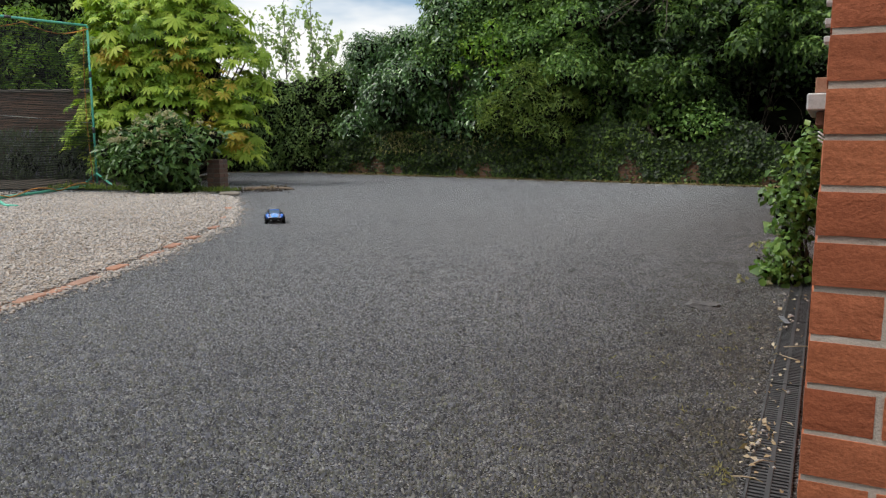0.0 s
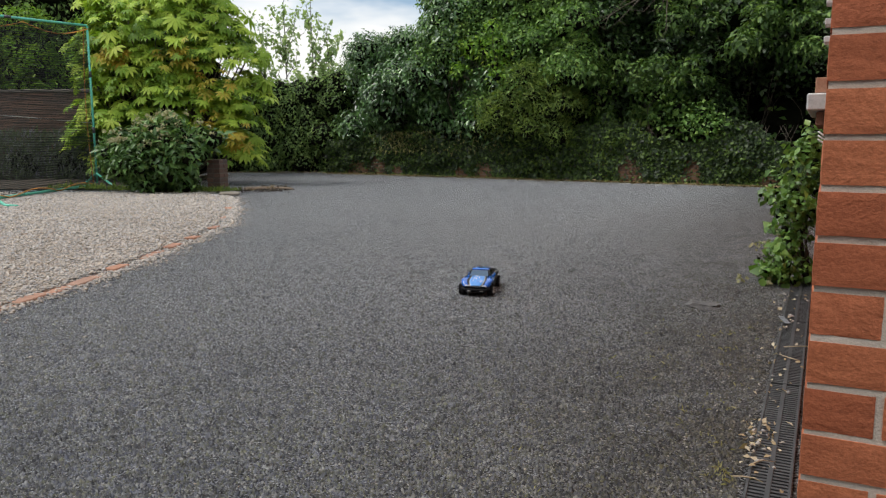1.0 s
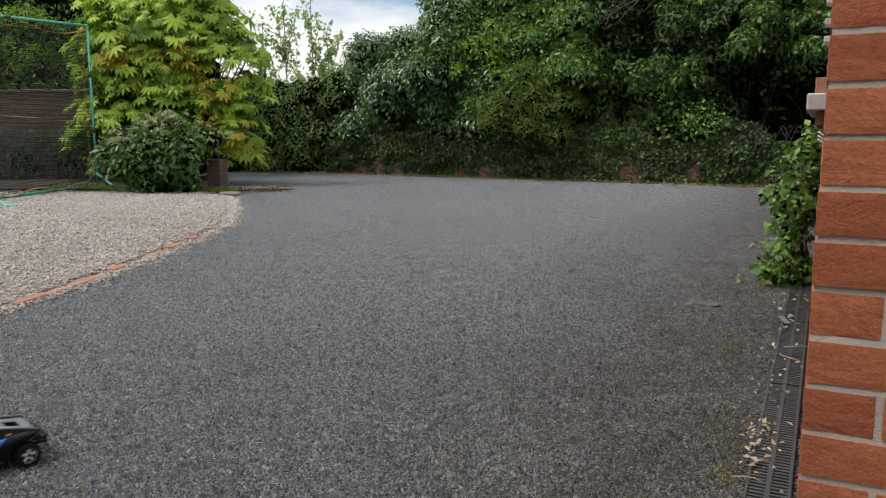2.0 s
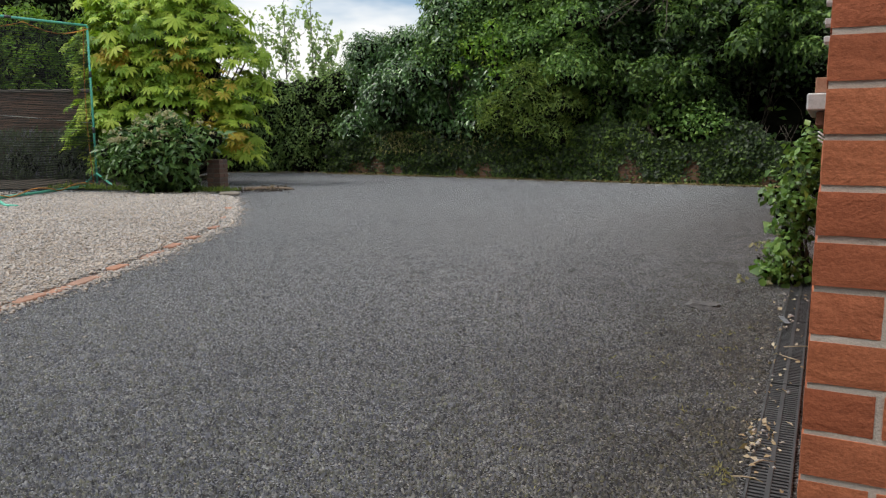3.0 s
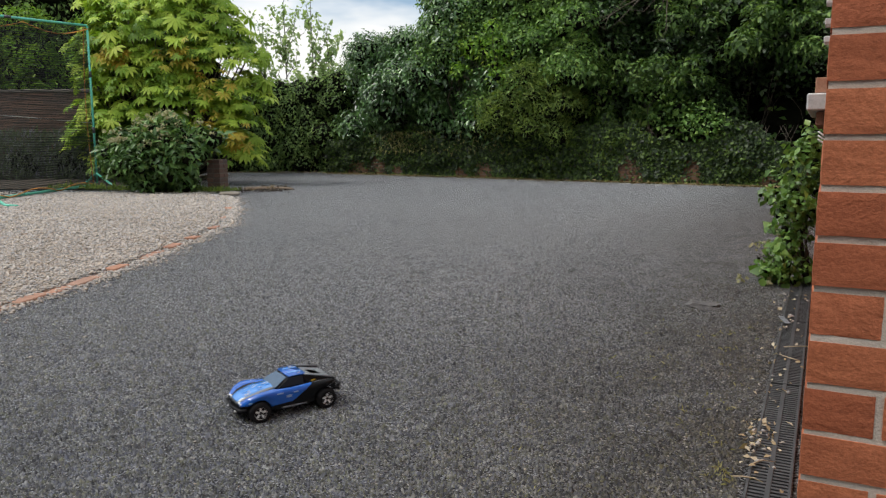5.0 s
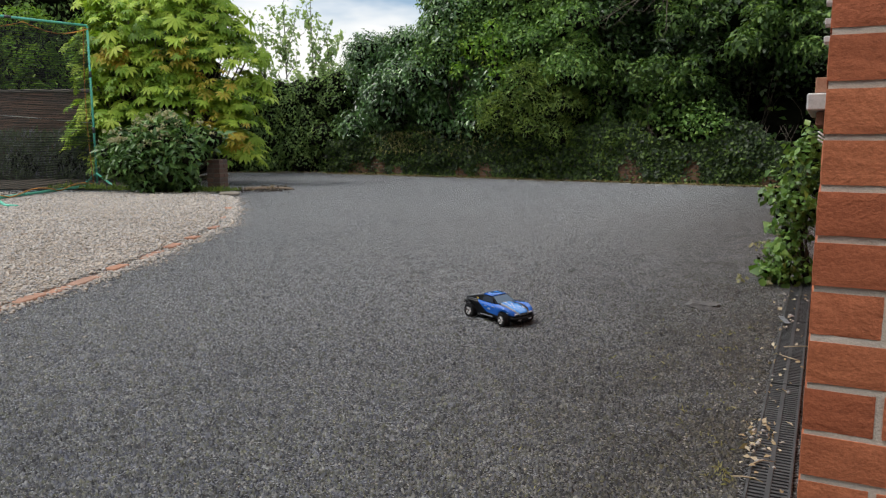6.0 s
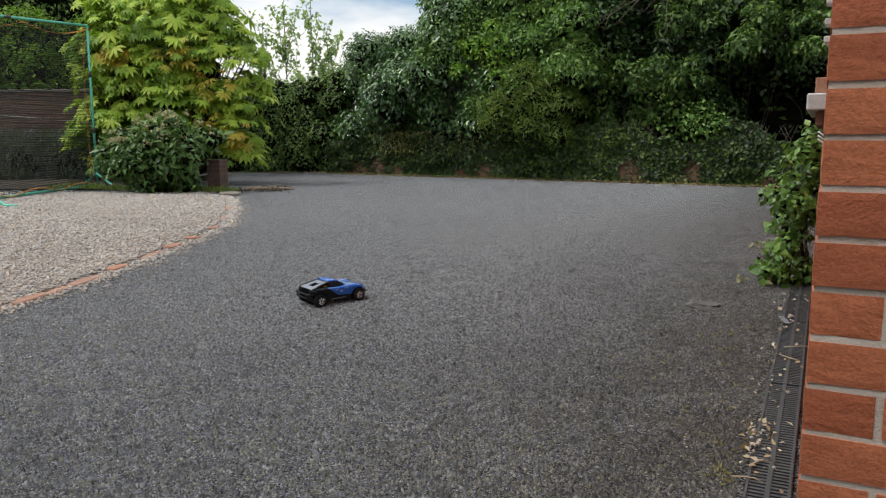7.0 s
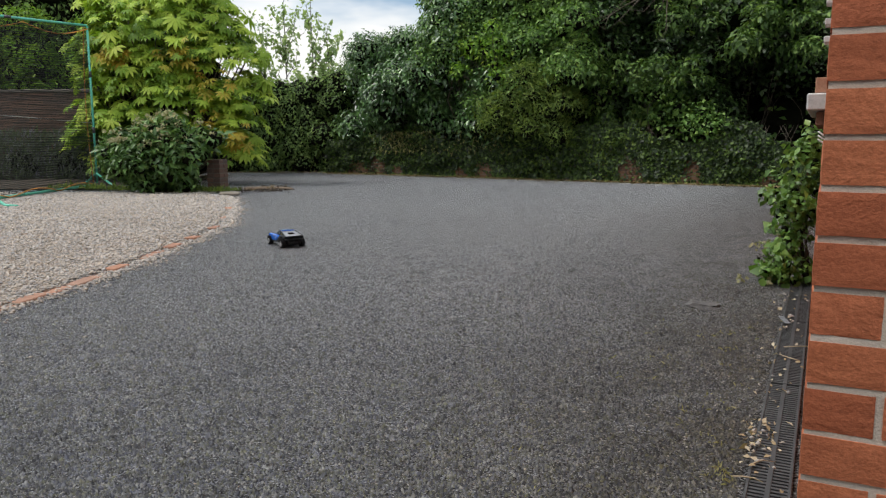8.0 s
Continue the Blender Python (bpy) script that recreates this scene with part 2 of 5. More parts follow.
M_ASPHALT = asphalt_material()
M_CHIP = chip_material()
M_BRICK = brick_material("house_brick", (0.35, 0.108, 0.052), (0.44, 0.150, 0.071), (0.385, 0.120, 0.060))
M_BRICK_FACING = brick_material("house_brick_facing", (0.35, 0.108, 0.052), (0.44, 0.150, 0.071), (0.385, 0.120, 0.060), joined=True)
M_BRICK_OLD = brick_material("garden_wall_brick", (0.20, 0.115, 0.075), (0.27, 0.145, 0.085), (0.16, 0.105, 0.08))
M_BRICK_DARK = brick_material("dark_wall_brick", (0.125, 0.085, 0.068), (0.165, 0.105, 0.08), (0.10, 0.078, 0.07))
M_BRICK_EDGE = brick_material("edging_brick", (0.30, 0.165, 0.115), (0.38, 0.20, 0.13), (0.29, 0.19, 0.145))
M_RENDER_WALL = simple("plain_wall", (0.20, 0.10, 0.07), (0.30, 0.16, 0.11), 3, 0.9, 0, 0.3, 0.004, 40)
M_MORTAR = simple("mortar", (0.44, 0.39, 0.33), (0.60, 0.54, 0.47), 12, 0.95, 0, 0.5, 0.003, 260)
M_MORTAR_OLD = simple("old_mortar", (0.17, 0.15, 0.12), (0.27, 0.24, 0.20), 8, 0.95, 0, 0.4, 0.004, 120)
# darker mortar for the garden wall and the pier
M_MORTAR_DARK = simple("dark_mortar", (0.09, 0.08, 0.07), (0.15, 0.135, 0.115), 8, 0.95, 0, 0.4, 0.004, 120)
M_WHITE = simple("weathered_white_paint", (0.40, 0.41, 0.41), (0.62, 0.62, 0.61), 20, 0.5, 0, 0.15, 0.002, 120)
M_SOIL = simple("soil", (0.022, 0.017, 0.012), (0.06, 0.045, 0.03), 6, 0.95, 0, 0.6, 0.02, 40)
# near-black colour standing for shade inside foliage; also lines the drain trough
M_SHADE = simple("painted_shade", (0.004, 0.005, 0.003), (0.013, 0.014, 0.008), 5, 0.95, 0, 0.6, 0.03, 22)
M_SHADE.node_tree.nodes["Principled BSDF"].inputs["Specular IOR Level"].default_value = 0.05
M_BARK = simple("bark", (0.045, 0.036, 0.027), (0.11, 0.09, 0.065), 14, 0.9, 0, 0.6, 0.008, 60)
M_PLASTIC = simple("black_plastic", (0.026, 0.027, 0.030), (0.06, 0.062, 0.066), 9, 0.42, 0, 0.1, 0.001, 200)
M_GREEN_TUBE = simple("green_tube", (0.08, 0.42, 0.30), (0.13, 0.52, 0.39), 8, 0.4, 0, 0.0)
M_NET = simple("dark_net", (0.012, 0.015, 0.014), (0.025, 0.03, 0.026), 8, 0.8, 0, 0.0)
M_ORANGE = simple("orange_cord", (0.50, 0.20, 0.03), (0.62, 0.29, 0.06), 8, 0.7, 0, 0.0)
M_SLATE = simple("grey_stone", (0.04, 0.04, 0.042), (0.14, 0.138, 0.135), 25, 0.95, 0, 0.6, 0.004, 90)
M_STALK = simple("dry_stalk", (0.34, 0.27, 0.17), (0.48, 0.40, 0.27), 20, 0.8, 0, 0.0)
M_WOOD = simple("weathered_wood", (0.16, 0.12, 0.085), (0.30, 0.23, 0.17), 6, 0.85, 0, 0.4, 0.004, 70)
M_LAUREL = leaf_material("laurel_leaf", [(0.1, (0.012, 0.030, 0.008)), (0.5, (0.050, 0.125, 0.032)), (0.85, (0.155, 0.295, 0.082)), (1.0, (0.40, 0.52, 0.16))], 0.3, 0.65, 0.14)
M_IVY = leaf_material("ivy_leaf", [(0.1, (0.006, 0.014, 0.004)), (0.5, (0.022, 0.046, 0.010)), (0.80, (0.10, 0.17, 0.028)), (1.0, (0.33, 0.37, 0.07))], 0.45, 0.3, 0.22)
# leaf colour darkened to paint the deep shade of the hedge and right-hand trees
M_SHADED_LEAF = leaf_material("shaded_leaf", [(0.1, (0.007, 0.018, 0.005)), (0.5, (0.028, 0.066, 0.016)), (0.85, (0.09, 0.165, 0.04)), (1.0, (0.24, 0.33, 0.09))], 0.36, 0.4, 0.18)
M_LIME = leaf_material("lime_leaf", [(0.1, (0.078, 0.169, 0.023)), (0.6, (0.169, 0.325, 0.039)), (1.0, (0.390, 0.494, 0.065))], 0.5, 0.3, 0.4)
M_OLIVE = leaf_material("olive_leaf", [(0.1, (0.050, 0.100, 0.022)), (0.6, (0.155, 0.235, 0.048)), (1.0, (0.330, 0.400, 0.085))], 0.5, 0.3, 0.35)
M_ASH = leaf_material("ash_leaf", [(0.1, (0.013, 0.034, 0.008)), (0.6, (0.088, 0.168, 0.038)), (1.0, (0.30, 0.43, 0.115))], 0.5, 0.3, 0.3)
M_HEDGE = leaf_material("hedge_leaf", [(0.1, (0.018, 0.048, 0.010)), (0.6, (0.124, 0.245, 0.050)), (1.0, (0.40, 0.57, 0.150))], 0.5, 0.35, 0.3)
M_BEECH = leaf_material("beech_leaf", [(0.1, (0.033, 0.071, 0.019)), (0.6, (0.149, 0.250, 0.068)), (1.0, (0.421, 0.562, 0.176))], 0.5, 0.35, 0.3)
M_AUTUMN = leaf_material("turning_leaf", [(0.1, (0.36, 0.35, 0.05)), (0.6, (0.42, 0.33, 0.045)), (1.0, (0.42, 0.23, 0.03))], 0.5, 0.3, 0.35)
M_ASPEN = leaf_material("aspen_leaf", [(0.1, (0.16, 0.25, 0.12)), (0.6, (0.32, 0.43, 0.22)), (1.0, (0.58, 0.66, 0.42))], 0.5, 0.3, 0.5)
M_FATSIA = leaf_material("palmate_leaf", [(0.10, (0.062, 0.135, 0.017)), (0.42, (0.215, 0.350, 0.038)), (0.72, (0.395, 0.530, 0.070)), (0.89, (0.470, 0.520, 0.084)), (0.96, (0.48, 0.37, 0.060)), (1.0, (0.47, 0.22, 0.034))], 0.55, 0.25, 0.3)
M_SHRUB = leaf_material("shrub_leaf", [(0.1, (0.024, 0.066, 0.016)), (0.6, (0.085, 0.18, 0.042)), (1.0, (0.23, 0.34, 0.10))], 0.4, 0.4, 0.2)
M_PALE = leaf_material("pale_bud", [(0.1, (0.25, 0.25, 0.14)), (1.0, (0.45, 0.42, 0.26))], 0.7, 0.2, 0.3)
M_CLIMBER = leaf_material("climber_leaf", [(0.1, (0.050, 0.115, 0.026)), (0.6, (0.135, 0.255, 0.055)), (0.93, (0.28, 0.40, 0.10)), (1.0, (0.52, 0.50, 0.22))], 0.42, 0.45, 0.25)
M_DEAD = leaf_material("dead_leaf", [(0.0, (0.105, 0.060, 0.030)), (0.5, (0.247, 0.180, 0.098)), (1.0, (0.413, 0.345, 0.225))], 0.8, 0.2, 0.2)
M_HUSK = leaf_material("dry_husk", [(0.0, (0.24, 0.14, 0.07)), (0.4, (0.46, 0.36, 0.22)), (1.0, (0.72, 0.66, 0.54))], 0.8, 0.2, 0.2)
M_DRY_GRASS = leaf_material("dry_grass", [(0.0, (0.13, 0.15, 0.04)), (0.5, (0.26, 0.25, 0.10)), (1.0, (0.42, 0.38, 0.2))], 0.7, 0.2, 0.3)
M_LAVENDER = leaf_material("lavender_spike", [(0.0, (0.07, 0.10, 0.06)), (0.55, (0.12, 0.15, 0.10)), (1.0, (0.22, 0.19, 0.33))], 0.7, 0.2, 0.3)
M_STONE = leaf_material("gravel_stone", [(0.05, (0.11, 0.10, 0.095)), (0.22, (0.34, 0.30, 0.25)), (0.38, (0.30, 0.30, 0.30)), (0.52, (0.46, 0.39, 0.31)), (0.68, (0.40, 0.39, 0.38)), (0.82, (0.52, 0.46, 0.39)), (1.0, (0.72, 0.70, 0.67))], 0.85, 0.3, 0.0)
M_STONE_BED = simple("gravel_bed", (0.22, 0.18, 0.145), (0.40, 0.34, 0.285), 30, 0.95, 0, 0.8, 0.01, 90)
# the toy truck
M_BLUE = paint_material("blue_paint", (0.009, 0.108, 0.49), 0.2, 0.6)
M_SKYBLUE = paint_material("light_blue_paint", (0.06, 0.26, 0.68), 0.2, 0.6)
M_BLACK = paint_material("black_paint", (0.006, 0.007, 0.008), 0.3, 0.0, 0.16)
M_SILVER = paint_material("silver_paint", (0.19, 0.215, 0.24), 0.35, 0.4)
M_COVER = paint_material("grey_paint", (0.23, 0.25, 0.275), 0.3, 0.5)
M_GLASS = paint_material("smoked_window", (0.012, 0.019, 0.030), 0.2, 0.0, 0.2)
M_SCREEN = paint_material("clear_windscreen", (0.045, 0.095, 0.165), 0.15, 0.1, 0.3)
M_PALEBLUE = paint_material("pale_blue_decal", (0.22, 0.36, 0.58))
M_CHROME = simple("chrome", (0.74, 0.74, 0.74), (0.86, 0.86, 0.86), 20, 0.3, 0.25, 0.0)
M_TRIM = simple("black_trim", (0.008, 0.008, 0.009), (0.02, 0.02, 0.022), 30, 0.5, 0, 0.0)
M_TYRE = simple("tyre_rubber", (0.010, 0.010, 0.011), (0.02, 0.02, 0.021), 20, 0.85, 0, 0.3, 0.001, 300)
for m_dark in (M_TRIM, M_TYRE):
    m_dark.node_tree.nodes["Principled BSDF"].inputs["Specular IOR Level"].default_value = 0.12
M_DECAL = paint_material("white_decal", (0.62, 0.64, 0.66))
M_YELLOW = paint_material("yellow_decal", (0.62, 0.45, 0.06))


# ======================= leaves and stones in bulk =======================
rng = np.random.default_rng(7)


def mesh_from(name, verts, faces, materials, smooth_on=False):
    """A mesh from arrays; faces all of one size."""
    me = bpy.data.meshes.new(name)
    n, k = faces.shape
    me.vertices.add(len(verts))
    me.vertices.foreach_set("co", np.ascontiguousarray(verts, dtype=np.float32).ravel())
    me.loops.add(n * k)
    me.loops.foreach_set("vertex_index", np.ascontiguousarray(faces, dtype=np.int32).ravel())
    me.polygons.add(n)
    me.polygons.foreach_set("loop_start", np.arange(0, n * k, k, dtype=np.int32))
    me.polygons.foreach_set("loop_total", np.full(n, k, dtype=np.int32))
    if smooth_on:
        me.polygons.foreach_set("use_smooth", np.ones(n, dtype=bool))
    for m in materials if isinstance(materials, (list, tuple)) else [materials]:
        me.materials.append(m)
    me.update(calc_edges=True)
    me.validate()
    return me


def unit(v):
    return v / np.maximum(np.linalg.norm(v, axis=1, keepdims=True), 1e-9)


LEAF_V = np.array([(0, 0, 0), (-0.5, 0.42, 0.10), (0, 1.0, -0.12), (0.5, 0.42, 0.10), (0, 0.5, 0.0)])
LEAF_F = np.array([(0, 4, 1), (1, 4, 2), (2, 4, 3), (3, 4, 0)])


def palmate(lobes=8):
    """A palmate leaf: long fingers round the stalk's end."""
    v, f = [(0, 0, 0.02)], []
    for i in range(lobes):
        a = radians(-125 + 250 * i / (lobes - 1))
        ln = 0.52 - 0.14 * abs(i - (lobes - 1) / 2) / (lobes / 2)
        for da, r, z in ((-0.28, 0.24, 0.0), (-0.19, ln * 0.68, -0.03), (0, ln, -0.12), (0.19, ln * 0.68, -0.03), (0.28, 0.24, 0.0)):
            v.append((math.sin(a + da) * r, math.cos(a + da) * r, z))
        o = 1 + 5 * i
        f += [(0, o, o + 1), (0, o + 1, o + 3), (o + 1, o + 2, o + 3), (0, o + 3, o + 4)]
    return np.array(v), np.array(f)


def scatter(name, points, normals, size, materials, shape=(LEAF_V, LEAF_F), width=0.6, droop=0.35, spread=0.6, vary=0.27):
    """One mesh of many leaves at points, facing about along the normals and hanging a little."""
    V, F = shape
    n = len(points)
    nrm = unit(normals + rng.normal(0, spread, (n, 3)))
    down = np.array([0, 0, -1.0])
    t = unit(rng.normal(0, 1, (n, 3)) + droop * 3 * down)
    t = unit(t - (t * nrm).sum(1, keepdims=True) * nrm)
    s = np.cross(t, nrm)
    sz = size * np.exp(rng.normal(0, vary, (n, 1)))
    out = points[:, None, :] + sz[:, None] * (V[None, :, 0:1] * width * s[:, None, :] + V[None, :, 1:2] * t[:, None, :] + V[None, :, 2:3] * nrm[:, None, :])
    faces = F[None] + (np.arange(n) * len(V))[:, None, None]
    return mesh_from(name, out.reshape(-1, 3), faces.reshape(-1, F.shape[1]), materials)


def on_clumps(centres, radii, per_area, squash=0.85, toward=None):
    """Points and normals on the shells of many clumps."""
    P, N = [], []
    for c, r in zip(centres, radii):
        k = max(8, int(per_area * 4 * math.pi * r * r))
        d = unit(rng.normal(0, 1, (k, 3)))
        if toward is not None:
            d = d[(d @ toward) > -0.45]
        # fewer leaves underneath each clump, leaving dark gaps that read as shade
        d = d[(d[:, 2] > -0.25) | (rng.random(len(d)) < 0.3)]
        rr = r * (1.24 - 0.75 * rng.random((len(d), 1)) ** 1.3)
        P.append(c + d * rr * np.array([1, 1, squash]))
        N.append(d + np.array([0, -0.1, 0.75]))
    return np.vstack(P), np.vstack(N)


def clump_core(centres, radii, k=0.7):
    # solid lumps, coloured near-black, that darken the gaps between leaves
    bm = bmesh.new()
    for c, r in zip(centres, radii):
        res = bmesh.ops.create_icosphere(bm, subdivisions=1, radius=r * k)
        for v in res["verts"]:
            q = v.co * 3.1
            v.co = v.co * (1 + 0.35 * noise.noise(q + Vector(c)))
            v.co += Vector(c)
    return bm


ROCK_V = np.array([(1, 0, 0), (-1, 0, 0), (0, 1, 0), (0, -1, 0), (0, 0, 1), (0, 0, -1.0)])
ROCK_F = np.array([(0, 2, 4), (2, 1, 4), (1, 3, 4), (3, 0, 4), (2, 0, 5), (1, 2, 5), (3, 1, 5), (0, 3, 5)])


def stones(name, points, size, materials, flat=0.48):
    n = len(points)
    rv = ROCK_V[None] * (1 + rng.uniform(-0.3, 0.3, (n, 6, 1))) + rng.normal(0, 0.12, (n, 6, 3))
    a = rng.uniform(0, 2 * np.pi, n)
    e = np.exp(rng.normal(0, 0.22, (n, 3)))
    rv = rv * e[:, None, :]
    ca, sa = np.cos(a)[:, None], np.sin(a)[:, None]
    tilt = rng.normal(0, 0.35, (n, 1))
    x, y, z = rv[..., 0], rv[..., 1], rv[..., 2] * flat
    z, x = z + x * tilt, x
    out = np.stack([x * ca - y * sa, x * sa + y * ca, z], -1) * np.asarray(size).reshape(-1, 1, 1) + points[:, None, :]
    faces = ROCK_F[None] + (np.arange(n) * 6)[:, None, None]
    return mesh_from(name, out.reshape(-1, 3), faces.reshape(-1, 3), materials)


# ======================= ground =======================
def build_ground():
    ys = [-600, -120, -30, -6, -2, 0, 1, 2, 3, 4, 5, 5.4, 5.8, 6.2, 6.6, 7, 7.4, 7.7, 8, 9, 12, 18, 30, 120, 800]
    xs = [-800, -120, -30, -12, -6, -3, 0, 3, 6, 12, 30, 120, 800]
    bm = bmesh.new()
    g = [[bm.verts.new((x, y, ground_z(y))) for x in xs] for y in ys]
    for j in range(len(ys) - 1):
        for i in range(len(xs) - 1):
            bm.faces.new((g[j][i], g[j][i + 1], g[j + 1][i + 1], g[j + 1][i])).smooth = True
    ob = new("ground", link_mesh("ground", bm, M_ASPHALT))
    tagged(ob, "weathered dark grey tarmac yard with pale chippings", "ground", kind="structure")


build_ground()

# the border of the gravel: a gentle curve from near the house to the brick pier
BORDER = [(-2.90, 2.4), (-2.55, 3.2), (-2.34, 3.89), (-2.22, 4.43), (-2.14, 5.45), (-2.10, 6.4), (-2.15, 7.26), (-2.46, 8.68), (-2.84, 10.0), (-3.12, 10.9), (-3.5, 11.4)]


def border_at(y):
    for (x0, y0), (x1, y1) in zip(BORDER, BORDER[1:]):
        if y <= y1:
            u = min(max((y - y0) / (y1 - y0), 0), 1)
            return x0 + (x1 - x0) * u
    return BORDER[-1][0]


def build_gravel():
    bed = thing("gravel_area", "beige loose gravel area bordered by worn bricks", "gravel", kind="stuff")
    bm = bmesh.new()
    ys = [2.2 + 0.4 * i for i in range(25)]
    rows = []
    for y in ys:
        rows.append([bm.verts.new((x, y, ground_z(y) + 0.012)) for x in (-30, -9, -6, -4.5, border_at(y) - 0.14)])
    for a, b in zip(rows, rows[1:]):
        for i in range(4):
            bm.faces.new((a[i], a[i + 1], b[i + 1], b[i]))
    part("gravel_bed", bm, M_STONE_BED, bed)
    P, S = [], []
    for _ in range(125000):
        y = 2.6 + 9.2 * rng.random() ** 1.35
        x = border_at(y) - 0.06 - (1.2 + 0.62 * y) * rng.random()
        if x < -0.66 * y - 0.5:
            continue
        P.append((x, y, ground_z(y) + 0.012 + 0.006 * rng.random()))
        S.append(0.0076 + 0.0010 * max(y - 3, 0) + 0.005 * rng.random() ** 2)
    # strays thrown over the bricks and on to the tarmac
    for _ in range(5600):
        y = 2.6 + 8.8 * rng.random() ** 1.2
        x = border_at(y) + abs(rng.normal(0, 0.075)) * (1 + 1.2 * noise.noise(Vector((0, y * 2.4, 1)))) + rng.uniform(-0.11, 0.04)
        P.append((x, y, ground_z(y) + 0.006))
        S.append(0.006 + 0.0008 * max(y - 3, 0) + 0.008 * rng.random() ** 3)
    part("loose_stones", stones("loose_stones", np.array(P), np.array(S), M_STONE), None, bed)


build_gravel()


def build_edging():
    """Bricks laid flat along the gravel, half buried, some missing."""
    edge = thing("brick_edging", "worn orange bricks half buried along the gravel", "edging", kind="structure")
    bm = bmesh.new()
    box(bm, -0.105, -0.045, -0.02, 0.105, 0.045, 0.014, 0.006)
    me = link_mesh("brick", bm, M_BRICK_EDGE)
    y = 2.75
    while y < 10.6:
        x = border_at(y)
        dx = border_at(y + 0.2) - x
        ln = math.hypot(dx, 0.2)
        if y < 4.9 and random.random() > 0.08 or y < 9.0 and random.random() > 0.2 and noise.noise(Vector((y * 1.7, 5, 0))) > 0.02:
            b = part("brick", me, None, edge)
            b.matrix_world = Matrix.Translation((x - 0.035 + dx / 2 + random.uniform(-0.012, 0.012), y + 0.1, ground_z(y) + 0.001 + random.uniform(-0.009, 0.006))) @ pose(0, 0, 0, random.uniform(-3, 3), random.uniform(-3, 3), math.degrees(math.atan2(0.2, dx)) + random.uniform(-4, 4))
        y += 0.225 * 0.2 / ln


# ======================= the house corner =======================
U = Vector((math.sin(radians(26.8)), math.cos(radians(26.8)), 0))       # along the drain
R = Vector((math.cos(radians(26.8)), -math.sin(radians(26.8)), 0))      # along the front face
CORNER = Vector((0.5545, 1.110, 0))
HOUSE = Matrix(((R.x, U.x, 0, CORNER.x), (R.y, U.y, 0, CORNER.y), (0, 0, 1, 0), (0, 0, 0, 1)))


def build_house():
    wall = thing("wall_house", "red brick house corner with pale mortar joints", "wall", HOUSE, kind="structure")
    bm = bmesh.new()
    box(bm, 0.0028, 0.0028, -0.1, 2.2, 9.0, 4.2)
    part("mortar_core", bm, M_MORTAR, wall, "pale mortar of the brick wall")
    return wall


house_wall = build_house()


def build_house_bricks():
    """Face bricks at the corner: headers and stretchers in turn."""
    def brick_mesh(lx, ly):
        bm = bmesh.new()
        # hand-made bricks: worn, wavy arrises
        box(bm, 0, 0, -0.0325, lx, ly, 0.0325)
        bmesh.ops.subdivide_edges(bm, edges=list(bm.edges), cuts=5, use_grid_fill=True)
        at = Vector((random.uniform(0, 90), random.uniform(0, 90), 0))
        for v in bm.verts:
            q = v.co.copy()
            rim = sum((min(q.x, lx - q.x) < 1e-4, min(q.y, ly - q.y) < 1e-4, 0.0325 - abs(q.z) < 1e-4))
            w = Vector((noise.noise(q * 55 + at), noise.noise(q * 55 + at * 2), noise.noise(q * 55 + at * 3)))
            v.co += w * (0.0009 if rim > 1 else 0.0007)
            if rim > 1:
                v.co += (Vector((lx / 2, ly / 2, 0)) - q).normalized() * 0.0010
            if abs(q.z) > 0.0324:
                v.co.z = max(-0.0335, min(0.0335, v.co.z))
        return link_mesh("brick", bm, M_BRICK)
    heads = [brick_mesh(0.096, 0.215) for _ in range(4)]
    longs = [brick_mesh(0.215, 0.1025) for _ in range(4)]
    for k in range(-11, 17):
        z = 0.861 + 0.075 * k - 0.0375
        header = k % 2 != 0
        x, first = 0.0, header
        while x < 1.1:
            me = random.choice(heads if first else longs)
            b = part("brick", me, None, house_wall)
            b.location = (x + random.uniform(-0.001, 0.001), random.uniform(-0.0015, 0.0015), z + random.uniform(-0.0012, 0.0012))
            x += 0.1065 if first else 0.225
            first = False
        y = 0.225 if header else 0.1125
        for _ in range(2):
            b = part("brick", random.choice(heads), None, house_wall)
            b.location = (random.uniform(-0.001, 0.001), y, z)
            y += 0.225


def build_sill():
    """A window in the wall round the corner: a white sill on a corbel, brick reveal and frame ends above."""
    win = thing("window_1", "white stone window sill on the brick side wall", "window", HOUSE, kind="structure")
    bm = bmesh.new()
    box(bm, -0.085, 2.55, 1.142, 0.05, 3.75, 1.217, 0.006)
    part("sill", bm, M_WHITE, win, "white painted window sill")
    bm = bmesh.new()
    box(bm, -0.055, 2.62, 1.221, 0.05, 2.72, 1.29, 0.004)
    part("reveal", bm, M_BRICK_EDGE, win, "weathered pink brick reveal")
    bm = bmesh.new()
    box(bm, -0.045, 2.60, 1.075, 0.05, 3.70, 1.138, 0.004)
    part("corbel", bm, M_BRICK_OLD, win, "dark brick corbel")
    for z in (1.456, 1.533, 1.625):
        bm = bmesh.new()
        box(bm, -0.034, 2.62, z - 0.014, 0.03, 2.72, z + 0.014, 0.003)
        part("louvre", bm, M_WHITE, win)


build_sill()


